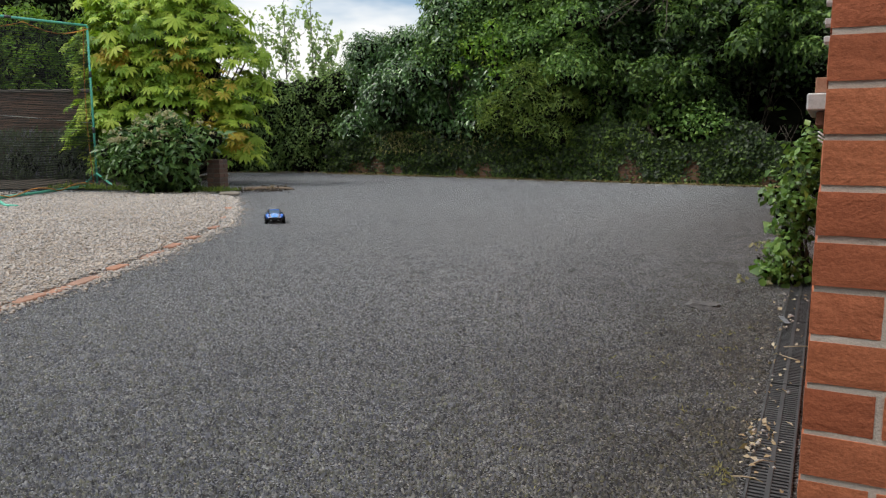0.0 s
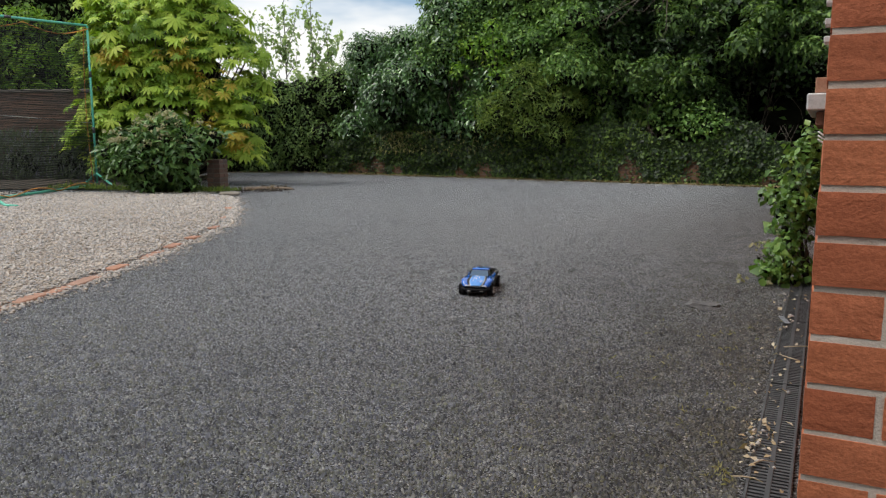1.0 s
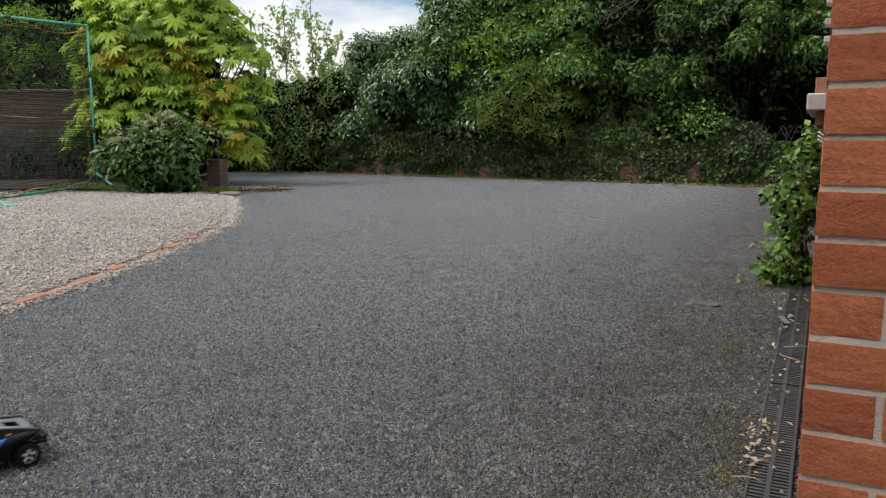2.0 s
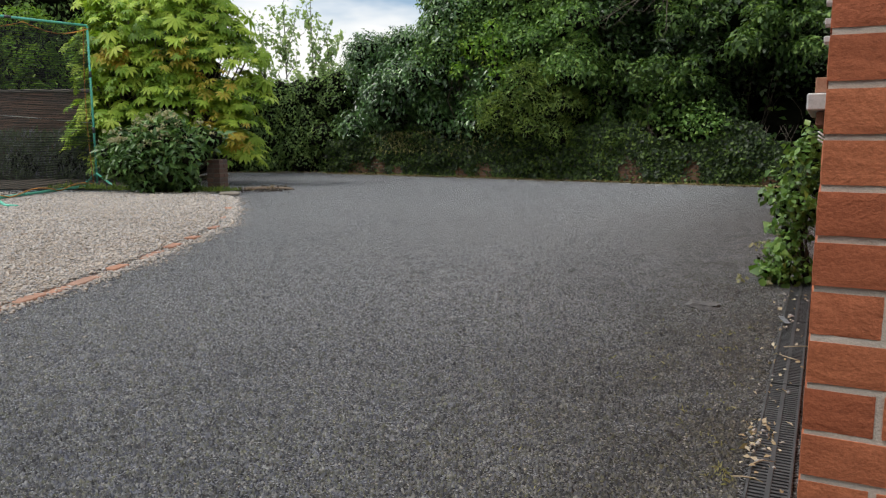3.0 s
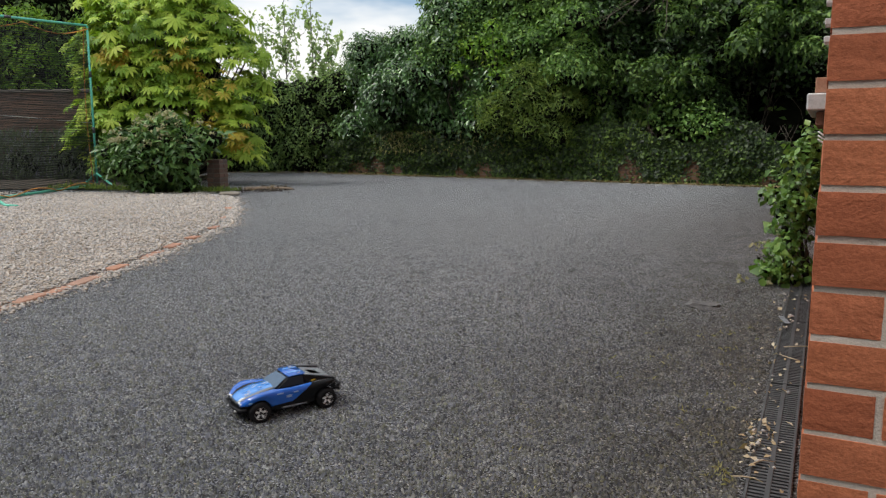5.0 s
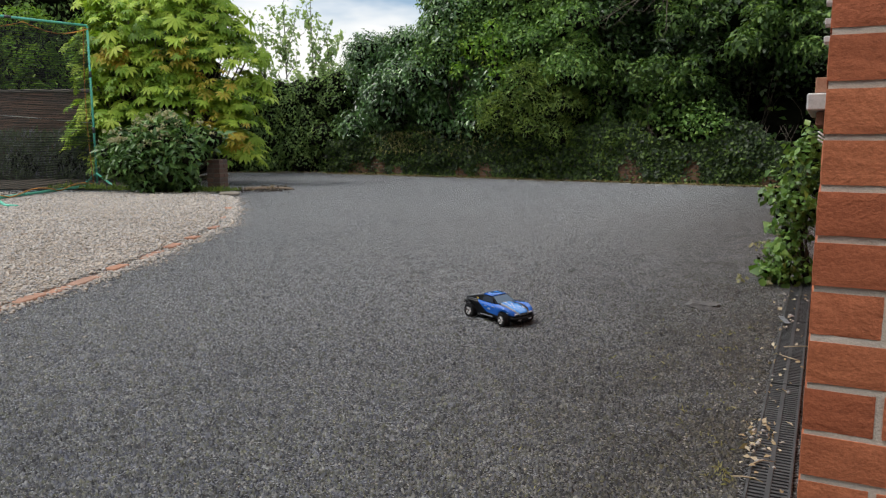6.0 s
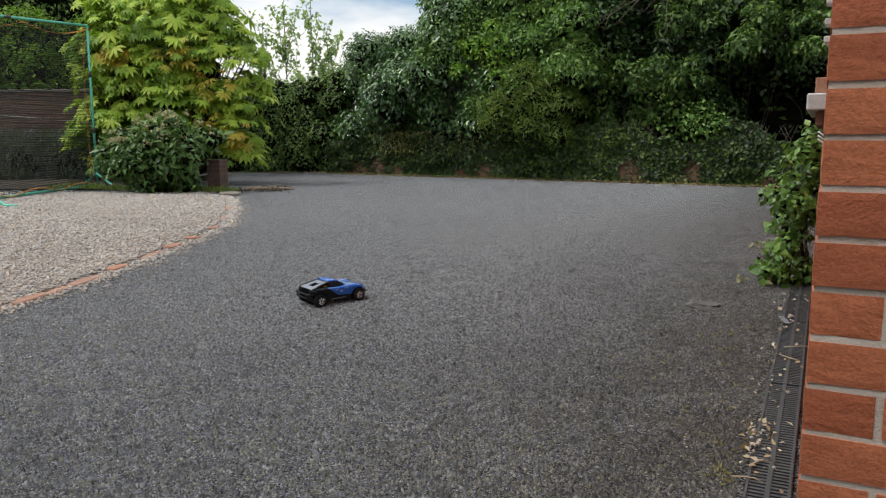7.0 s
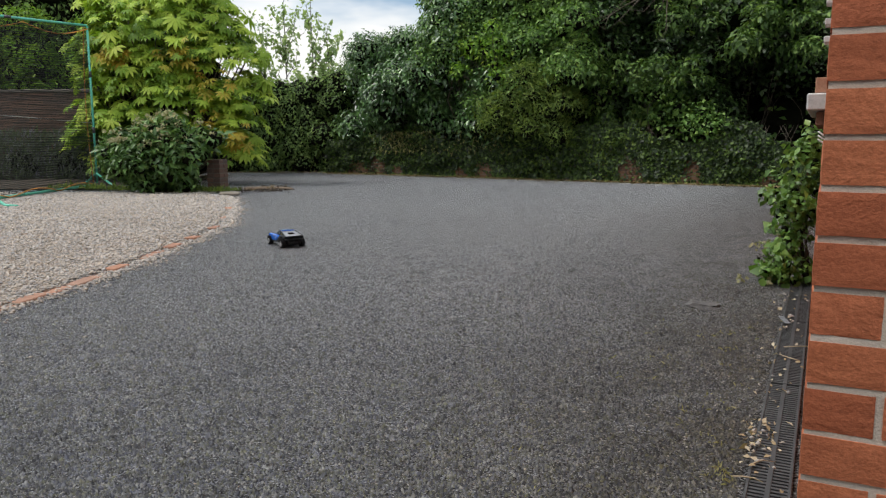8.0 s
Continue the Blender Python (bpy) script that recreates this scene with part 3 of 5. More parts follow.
def build_cable_clip():
    """Three thin metal rods that stand out of the side wall."""
    clip = thing("wall_bracket", "thin grey metal rods fixed to the brick side wall", "bracket", HOUSE)
    for k in range(3):
        bm = bmesh.new()
        y, z = 2.36 + 0.012 * k, 0.985 + 0.016 * k
        tube(bm, [(0.01, y, z), (-0.012, y, z + 0.016), (-0.028, y - 0.01, z + 0.028)], [0.0045, 0.004, 0.003], 6)
        part("rod", bm, M_CHROME, clip)


build_cable_clip()


def brickwork(name, x0, x1, n, along_x, parent):
    """Stretcher-bond facing as one mesh of separate bricks."""
    V, F = [], []
    base = np.array([(0, 0, 0), (1, 0, 0), (1, 1, 0), (0, 1, 0), (0, 0, 1), (1, 0, 1), (1, 1, 1), (0, 1, 1)], float)
    quads = np.array([(0, 1, 5, 4), (1, 2, 6, 5), (2, 3, 7, 6), (3, 0, 4, 7), (4, 5, 6, 7), (3, 2, 1, 0)])
    for k in range(n):
        z = 0.861 - 11 * 0.075 + 0.005 + 0.075 * k
        x = x0 + (0.1125 if k % 2 else 0.0)
        while x < x1:
            ln = min(0.215, x1 - x)
            if ln > 0.03:
                dims = np.array((ln, 0.1, 0.065)) if along_x else np.array((0.1, ln, 0.065))
                at = np.array((x, rng.uniform(-0.0015, 0.0015), z)) if along_x else np.array((rng.uniform(-0.0015, 0.0015), x, z))
                F.append(quads + 8 * len(V))
                V.append(base * dims + at)
            x += 0.225
    tagged(part(name, mesh_from(name, np.vstack(V), np.vstack(F), M_BRICK_FACING), None, parent, "red brick facing"), kind="stuff")


brickwork("side_facing", 0.68, 9.0, 55, False, house_wall)
brickwork("front_facing", 1.24, 2.2, 55, True, house_wall)


def build_unseen_walls():
    """Unseen plain walls added to block light: behind the camera, beside it, beyond the gravel."""
    for name, x0, y0, x1, y1, h in (("wall_rear", -9.0, -3.0, 0.4, -2.8, 4.6), ("wall_wing", -4.7, -2.8, -2.5, 0.9, 4.2), ("wall_side", -11.2, -3.0, -11.0, 12.0, 2.4)):
        bm = bmesh.new()
        box(bm, x0, y0, -0.2, x1, y1, h)
        tagged(new(name, link_mesh(name, bm, M_RENDER_WALL)), "unseen plain red-brown wall added to block light", "wall", kind="structure")


build_unseen_walls()


def build_drain():
    drain = thing("drainage_channel", "black plastic channel drain with slotted grating along the house", "drain", HOUSE)
    a, b = -0.134, -0.018
    for j in range(4):
        y0 = -0.2 + 1.0 * j
        y1 = y0 + 0.994
        bm = bmesh.new()
        for x0, x1 in ((a, a + 0.009), (b - 0.009, b)):
            box(bm, x0, y0, -0.01, x1, y1, 0.008, 0.0015)
        part("frame", bm, M_PLASTIC, drain)
        bm = bmesh.new()
        box(bm, (a + b) / 2 - 0.007, y0, -0.012, (a + b) / 2 + 0.007, y1, 0.0075, 0.001)
        part("centre_rib", bm, M_PLASTIC, drain)
        for xa, xb in ((a + 0.009, (a + b) / 2 - 0.007), ((a + b) / 2 + 0.007, b - 0.009)):
            bm = bmesh.new()
            n = 48
            for i in range(n):
                y = y0 + 0.006 + i * 0.988 / n
                vs = [bm.verts.new(p) for p in ((xa, y, 0.005), (xb, y, 0.005), (xb, y + 0.0115, 0.005), (xa, y + 0.0115, 0.005), (xa, y, 0.0), (xb, y, 0.0), (xb, y + 0.0115, 0.0), (xa, y + 0.0115, 0.0))]
                for q in ((0, 1, 2, 3), (0, 4, 5, 1), (3, 2, 6, 7)):
                    bm.faces.new([vs[i2] for i2 in q])
            tagged(part("grating", bm, M_PLASTIC, drain), kind="stuff")
        # flat near-black sheet stands in for the dark depth of the trough
        bm = bmesh.new()
        box(bm, a + 0.009, y0, -0.004, b - 0.009, y1, -0.002)
        part("trough", bm, M_SHADE, drain)
    # the drain follows the fall of the tarmac
    s = 0.03 * U.y
    drain.matrix_world = HOUSE @ Matrix.Translation((0, 0, ground_z(CORNER.y) + 0.006)) @ pose(0, 0, 0, math.degrees(math.atan(s)), 0, 0)


build_drain()


# ======================= back wall, ivy and the planting behind it =======================
WALL_A, WALL_D, WALL_N = np.array([-2.3, 18.8]), np.array([0.833, -0.552]), np.array([-0.552, -0.833])
LEVEL = 0.195
TOWARD = np.array([-0.2, -0.95, 0.2])


def by_wall(s, d, z):
    """A place s along the back wall, d behind its face, at height z."""
    p = WALL_A + WALL_D * s - WALL_N * d
    return np.array([p[0], p[1], z])


WALL_POSE = Matrix(((WALL_D[0], -WALL_N[0], 0, WALL_A[0]), (WALL_D[1], -WALL_N[1], 0, WALL_A[1]), (0, 0, 1, LEVEL), (0, 0, 0, 1)))


def build_back_wall():
    wall = thing("wall_back", "low old brick retaining wall overgrown with ivy", "wall", WALL_POSE, kind="structure")
    bm = bmesh.new()
    box(bm, -0.6, 0.008, -0.2, 14.0, 0.28, 0.72)
    part("mortar_core", bm, M_MORTAR_OLD, wall)
    bm = bmesh.new()
    box(bm, 0.4, 0.30, -0.2, 16.0, 9.0, 0.60)
    part("bank", bm, M_SOIL, wall, "dark soil bank behind the wall")
    return wall


back_wall = build_back_wall()


def bush(name, label, clumps, leaf, mat, per_area, width=0.6, droop=0.35, stem=None, category="bush", core=0.62, spread=0.85, limb=0.03, arch=0.15):
    """A bush or tree: limbs from the ground, a near-black core painting inner shade and a crown of single leaves."""
    C = np.array([c[:3] for c in clumps])
    r = np.array([c[3] for c in clumps])
    ob = thing(name, label, category)
    base = Vector(stem) if stem is not None else Vector((C[:, 0].mean(), C[:, 1].mean() + 0.3, LEVEL))
    bm = bmesh.new()
    tips = [Vector(C[i]) for i in rng.choice(len(C), min(len(C), 14), replace=False)]
    for q, tip in enumerate(tips):
        root = base + Vector((limb * math.cos(q), limb * math.sin(q), 0))
        pts = [root]
        for u in (0.2, 0.4, 0.6, 0.8):
            w = 0.06 * (tip - root).length * u
            pts.append(root.lerp(tip, u) + Vector((rng.normal(0, w), rng.normal(0, w), arch * 4 * u * (1 - u))))
        tube(bm, pts + [tip], [limb, limb * 0.8, limb * 0.6, limb * 0.42, limb * 0.28, limb * 0.15], 6)
    tagged(part("branch_work", bm, M_BARK, ob), kind="stuff")
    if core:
        tagged(part("inner_growth", clump_core(C, r, core), M_SHADE, ob), kind="stuff")
    P, N = on_clumps(C, r, per_area, 0.85, TOWARD)
    crown = part("crown", scatter("crown", P, N, leaf, mat, width=width, droop=droop, spread=spread), None, ob)
    tagged(crown, kind="stuff")
    return ob


def bank_clumps(s0, s1, top, zlow, n, r0=0.22, r1=0.46, front=0.55, deep=0.8, wob=1.1, under=0.0):
    out = []
    while len(out) < n:
        s, z = rng.uniform(s0, s1), 0
        hi = top(s)
        if hi <= zlow + 0.2:
            continue
        z = rng.uniform(zlow, hi)
        bulge = wob * (noise.noise(Vector((s * 0.75, z * 0.85, 3.3))) + 0.5 * noise.noise(Vector((s * 1.9, z * 2.1, 8.3))))
        lean = 0.35 * max(0, (z - 2.5)) ** 1.2 * 0.4
        if under:
            lean = under * max(0, 2.4 - z) + 0.55 * max(0, z - 3.0)
        d = front + bulge + lean + deep * rng.random() ** 2
        out.append((*by_wall(s, d, z), rng.uniform(r0, r1)))
    return out


def line(*pts):
    xs, ys = zip(*pts)
    return lambda s: float(np.interp(s, xs, ys))


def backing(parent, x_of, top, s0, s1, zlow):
    """An uneven near-black sheet behind the leaves that paints shade and closes sky gaps."""
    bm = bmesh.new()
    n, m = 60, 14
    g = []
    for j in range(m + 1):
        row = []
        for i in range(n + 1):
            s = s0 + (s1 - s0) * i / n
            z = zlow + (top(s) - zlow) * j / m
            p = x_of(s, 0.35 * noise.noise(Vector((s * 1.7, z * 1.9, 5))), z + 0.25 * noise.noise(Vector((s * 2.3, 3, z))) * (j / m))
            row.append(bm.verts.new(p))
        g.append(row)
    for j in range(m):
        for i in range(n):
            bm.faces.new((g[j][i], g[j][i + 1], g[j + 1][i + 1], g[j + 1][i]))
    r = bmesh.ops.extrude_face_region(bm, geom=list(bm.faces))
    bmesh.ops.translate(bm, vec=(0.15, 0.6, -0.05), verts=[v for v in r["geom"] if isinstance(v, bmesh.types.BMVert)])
    part("shaded_depth", bm, M_SHADE, parent)


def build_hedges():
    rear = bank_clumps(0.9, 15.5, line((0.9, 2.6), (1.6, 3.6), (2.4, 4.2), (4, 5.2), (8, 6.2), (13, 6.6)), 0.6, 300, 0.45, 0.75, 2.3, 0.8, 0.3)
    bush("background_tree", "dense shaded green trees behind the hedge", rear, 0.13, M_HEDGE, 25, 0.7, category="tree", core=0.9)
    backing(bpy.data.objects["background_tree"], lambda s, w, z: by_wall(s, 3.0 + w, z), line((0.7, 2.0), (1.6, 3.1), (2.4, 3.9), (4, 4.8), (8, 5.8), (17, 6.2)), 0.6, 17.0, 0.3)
    seam = [(*by_wall(rng.uniform(-1.6, 2.6), rng.uniform(0.9, 1.8), rng.uniform(0.45, 2.2)), rng.uniform(0.32, 0.48)) for _ in range(46)]
    bush("privet_bush", "dark privet filling the gap beside the wall end", seam, 0.085, M_SHADED_LEAF, 230, 0.5, core=0.95)
    bush("laurel_bush", "tall glossy dark green laurel bush behind the back wall", bank_clumps(0.0, 4.4, line((0.0, 2.4), (0.25, 3.1), (0.55, 3.35), (1.2, 3.45), (1.7, 3.6), (2.1, 3.85), (2.5, 4.6), (4.5, 5.7)), 1.1, 190, 0.26, 0.5, front=-0.05, wob=1.2, under=0.4), 0.10, M_LAUREL, 270, 0.44, 0.6, spread=0.6)
    bush("mixed_shrub", "mid green leafy shrub with tall upper growth", bank_clumps(3.9, 6.2, line((4, 5.2), (7, 5.6)), 1.7, 95, 0.24, 0.48, front=-0.05, wob=1.2, under=0.4), 0.085, M_HEDGE, 400, 0.5, spread=0.65)
    bush("hawthorn_bush", "sunlit mid green bush crowning the hedge", bank_clumps(2.0, 4.7, line((2.0, 3.7), (2.5, 4.4), (4.7, 5.0)), 2.6, 80, 0.24, 0.42, -0.1, 0.4, 0.8, 0.3), 0.08, M_HEDGE, 360, 0.5, spread=0.6)
    bush("elder_bush", "yellow-green young elder shoots among darker bushes", bank_clumps(3.5, 4.5, line((3.4, 3.1), (4.0, 3.7), (4.6, 3.0)), 2.2, 16, 0.12, 0.22, -0.55, 0.5, 0.6), 0.085, M_LIME, 190, 0.5, stem=tuple(by_wall(4.0, 0.45, LEVEL + 0.55)), core=0.4)
    bush("willow_shrub", "olive green fine-leaved shrub leaning over the wall", bank_clumps(4.2, 6.0, line((4.1, 1.7), (5.0, 2.5), (6.1, 1.9)), 1.1, 40, 0.2, 0.36, -0.45, 0.5, 0.4), 0.09, M_OLIVE, 480, 0.2, 0.1, tuple(by_wall(5.1, 0.45, LEVEL + 0.55)), core=0.55)
    bush("holly_tree", "dark green tree with bare branches in its shaded crown", bank_clumps(6.2, 8.7, line((6, 5.6), (9, 6.0)), 1.3, 95, 0.28, 0.5, 0.7, 0.8, 1.3, 0.5), 0.10, M_SHADED_LEAF, 220, 0.5, category="tree", spread=0.6)
    bush("bramble_bush", "bright green bramble shoots hanging over the bank", bank_clumps(5.9, 8.9, line((6, 1.8), (6.8, 2.1), (7.8, 2.0), (8.9, 1.4)), 0.95, 30, 0.16, 0.32, 0.2, 0.6, 0.5), 0.085, M_HEDGE, 240, 0.6, core=0.5)
    bush("sycamore_tree", "tall dark green tree overhanging the yard corner", bank_clumps(8.2, 12.5, line((8, 6.0), (12.5, 6.4)), 2.2, 140, 0.28, 0.52, 0.9, 0.9, 1.4, 0.6), 0.10, M_SHADED_LEAF, 230, 0.6, category="tree", limb=0.008, spread=0.6)
    # layered boughs: flat sprays one above another
    hi = []
    for s, z in [(rng.uniform(7.3, 10.8), rng.uniform(2.5, 4.6)) for _ in range(21)] + [(rng.uniform(6.3, 8.3), rng.uniform(1.5, 2.5)) for _ in range(9)]:
        d = -0.4 + 0.9 * rng.random() + 0.4 * max(0, 2.8 - z) + 0.4 * max(0, z - 3.2)
        for _ in range(5):
            hi.append((*by_wall(s + rng.normal(0, 0.28), d + rng.normal(0, 0.2), z + rng.normal(0, 0.05)), rng.uniform(0.13, 0.24)))
    bush("overhanging_ash_tree", "leafy ash boughs hanging in front of the dark trees", hi, 0.10, M_ASH, 290, 0.45, 0.5, stem=tuple(by_wall(8.9, 1.9, LEVEL)), category="tree", core=0, limb=0.008, arch=0.5, spread=0.5)
    # low hedge along the far side of the yard, beyond the wall's end
    low = []
    for _ in range(190):
        x = rng.uniform(-6.6, -1.4)
        top = float(np.interp(x, (-6.6, -4.5, -3.4, -2.4, -1.7), (2.4, 2.4, 2.5, 2.85, 3.4)))
        low.append((x, 19.9 + 0.9 * rng.random() ** 2 + 0.7 * noise.noise(Vector((x * 1.4, 0.3, 0))), rng.uniform(0.25, top), rng.uniform(0.25, 0.45)))
    bush("beech_hedge", "dense green hedge along the far edge of the yard", low, 0.072, M_BEECH, 430, 0.5, category="hedge", core=0.85, spread=0.6)
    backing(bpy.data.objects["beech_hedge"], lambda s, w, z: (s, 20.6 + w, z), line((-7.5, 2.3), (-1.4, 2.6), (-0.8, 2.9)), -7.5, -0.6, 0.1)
    # hedge behind the garden wall on the gravel side
    back = [(rng.uniform(-14, -6.0), 18.0 + 1.2 * rng.random(), rng.uniform(1.2, 5.8), rng.uniform(0.35, 0.6)) for _ in range(330)]
    bush("conifer_hedge", "dark mixed hedge behind the garden wall", back, 0.12, M_BEECH, 110, 0.5, category="hedge", core=0.95)
    lit = [(rng.uniform(-11.5, -6.3), 16.9 + 0.5 * rng.random(), rng.uniform(1.9, 3.7), rng.uniform(0.2, 0.36)) for _ in range(90)]
    bush("forsythia_bush", "yellow-green shrub rising over the garden wall", lit, 0.085, M_LIME, 260, 0.4, core=0.5)


build_hedges()


def build_aspen():
    """Slim young trees against the sky: upright stems with sparse leaves."""
    for x, top, n in ((-5.45, 4.7, 3), (-4.80, 5.35, 4), (-3.98, 5.5, 4), (-3.50, 4.5, 3)):
        ob = thing("aspen_tree", "slim young tree with sparse pale leaves", "tree", group="young trees by the hedge")
        bm = bmesh.new()
        P = []
        tube(bm, [(x, 23.5, LEVEL), (x + 0.05, 23.5, 1.8), (x - 0.03, 23.5, top - 0.3), (x + 0.02, 23.5, top)], [0.035, 0.022, 0.008, 0.003], 7)
        for z in np.linspace(top - 1.6, top, 16):
            P += [(x + rng.normal(0, 0.05), 23.5 + rng.normal(0, 0.06), z + rng.normal(0, 0.03)) for _ in range(2)]
        for k in range(n * 5):
            z0 = rng.uniform(1.6, top - 0.8)
            dx, dy = rng.normal(0, 0.40), rng.normal(0, 0.3)
            tip = Vector((x + dx, 23.5 + dy, min(top - 0.25, z0 + rng.uniform(0.7, 1.3))))
            a = Vector((x, 23.5, z0))
            tube(bm, [a, a.lerp(tip, 0.5) + Vector((dx * 0.2, 0, -0.05)), tip], [0.014, 0.009, 0.003], 5)
            for u in np.linspace(0.3, 1.0, 9):
                q = a.lerp(tip, u)
                P += [(q.x + rng.normal(0, 0.05), q.y + rng.normal(0, 0.06), q.z + rng.normal(0, 0.05)) for _ in range(int(rng.integers(1, 6)))]
        part("trunk", bm, M_BARK, ob)
        P = np.array(P)
        tagged(part("crown", scatter("crown", P, rng.normal(0, 1, P.shape), 0.135, M_ASPEN, width=0.6, droop=0.3), None, ob), kind="stuff")


build_aspen()


def build_bare_branches():
    ob = bpy.data.objects["holly_tree"]
    root = Vector(by_wall(8.3, -0.1, 4.1))
    for k in range(6):
        bm = bmesh.new()
        tip = Vector(by_wall(6.2 + 0.36 * k + rng.normal(0, 0.1), -0.45 + rng.normal(0, 0.15), 2.7 + 0.7 * rng.random()))
        mid = root.lerp(tip, 0.5) + Vector((rng.normal(0, 0.1), 0, rng.normal(0.1, 0.1)))
        q = root.lerp(tip, 0.8) + Vector((rng.normal(0, 0.06), 0, rng.normal(0, 0.06)))
        tube(bm, [root, mid, q, tip], [0.018, 0.011, 0.006, 0.0025], 6)
        tube(bm, [q, q + Vector((rng.normal(0, 0.25), 0, rng.normal(0.05, 0.2)))], [0.007, 0.003], 5)
        part("bare_branch", bm, M_BARK, ob, "grey bare branch")


build_bare_branches()


def build_ivy():
    ob = thing("ivy", "dark ivy covering the low brick wall", "ivy", kind="stuff")
    P, N = [], []
    bare = ((0.25, 0.32, 0.40), (0.85, 0.34, 0.44), (1.5, 0.2, 0.28), (3.25, 0.2, 0.26), (3.85, 0.28, 0.36), (7.18, 0.27, 0.56), (8.36, 0.22, 0.48), (9.75, 0.2, 0.3))
    while len(P) < 50000:
        s = rng.uniform(-0.6, 12.5)
        z = rng.uniform(LEVEL, 1.18 + 0.55 * noise.noise(Vector((s * 0.9, 1.7, 4))) + 0.26 * noise.noise(Vector((s * 3.1, 0.7, 2))))
        if any(((s - c) / w) ** 2 + ((z - LEVEL) / h) ** 2 < 1 + 0.8 * noise.noise(Vector((s * 7, z * 7, 0))) for c, w, h in bare) and rng.random() < 0.93:
            continue
        open_side = max([0.0] + [1 - ((s - c) / (w + 0.25)) ** 2 for c, w, h in bare if abs(s - c) < w + 0.25])
        lift = 0.04 + 0.20 * (0.5 + 0.8 * noise.noise(Vector((s * 2.3, z * 3.1, 9)))) * min(1, (z - LEVEL) * 2.5) * (1 - 0.75 * open_side)
        back = 0.5 * max(0, z - 1.1)
        P.append(by_wall(s, -lift * rng.uniform(0.5, 1.0) + back, z))
        N.append((WALL_N[0], WALL_N[1], 0.5))
    part("ivy_leaves", scatter("ivy_leaves", np.array(P), np.array(N), 0.056, M_IVY, width=0.85, droop=0.5, spread=0.5), None, ob)
    g = np.array([by_wall(rng.normal(*((1.7, 0.4) if rng.random() < 0.7 else (3.6, 0.8))), -0.22 + 0.15 * rng.random(), rng.uniform(0.75, 1.25)) for _ in range(700)])
    part("dry_grass_tufts", scatter("dry_grass_tufts", g, np.tile((0, -0.6, 0.8), (len(g), 1)), 0.075, M_DRY_GRASS, width=0.22, droop=0.6, spread=0.6), None, ob)
    bm = bmesh.new()
    for _ in range(70):
        s = rng.uniform(-0.4, 12)
        pts = [Vector(by_wall(s, -0.02, LEVEL))]
        for k in range(4):
            s += rng.normal(0, 0.12)
            pts.append(Vector(by_wall(s, -0.02, LEVEL + 0.27 * (k + 1))))
        tube(bm, pts, [0.007, 0.006, 0.005, 0.004, 0.003], 5)
    part("ivy_stems", bm, M_BARK, ob)


build_ivy()


def build_leaf_litter():
    ob = thing("leaf_litter", "fallen yellow leaves and soil along the wall foot", "leaves", kind="stuff")
    P = [by_wall(rng.uniform(-0.8, 11.5), -0.08 - abs(rng.normal(0, 0.12)), LEVEL + 0.02) for _ in range(1500)]
    P += [by_wall(rng.uniform(5, 11), -0.3 - 0.9 * rng.random() ** 2, LEVEL + 0.012) for _ in range(60)]
    P += [np.array((rng.uniform(-6, -2.2), 19.4 + 0.3 * rng.random(), LEVEL + 0.015)) for _ in range(300)]
    P = np.array(P)
    part("fallen_leaves", scatter("fallen_leaves", P, np.tile((0, 0, 2.0), (len(P), 1)), 0.06, M_DEAD, width=0.7, droop=0.0, spread=0.4), None, ob)
    w = np.array([by_wall(rng.uniform(-0.8, 11.5), -0.05 - 0.1 * rng.random(), LEVEL + 0.01) for _ in range(900)])
    part("weeds", scatter("weeds", w, np.tile((0, -0.6, 1.0), (len(w), 1)), 0.06, M_OLIVE, width=0.35, droop=-0.4, spread=0.5), None, ob)


build_leaf_litter()


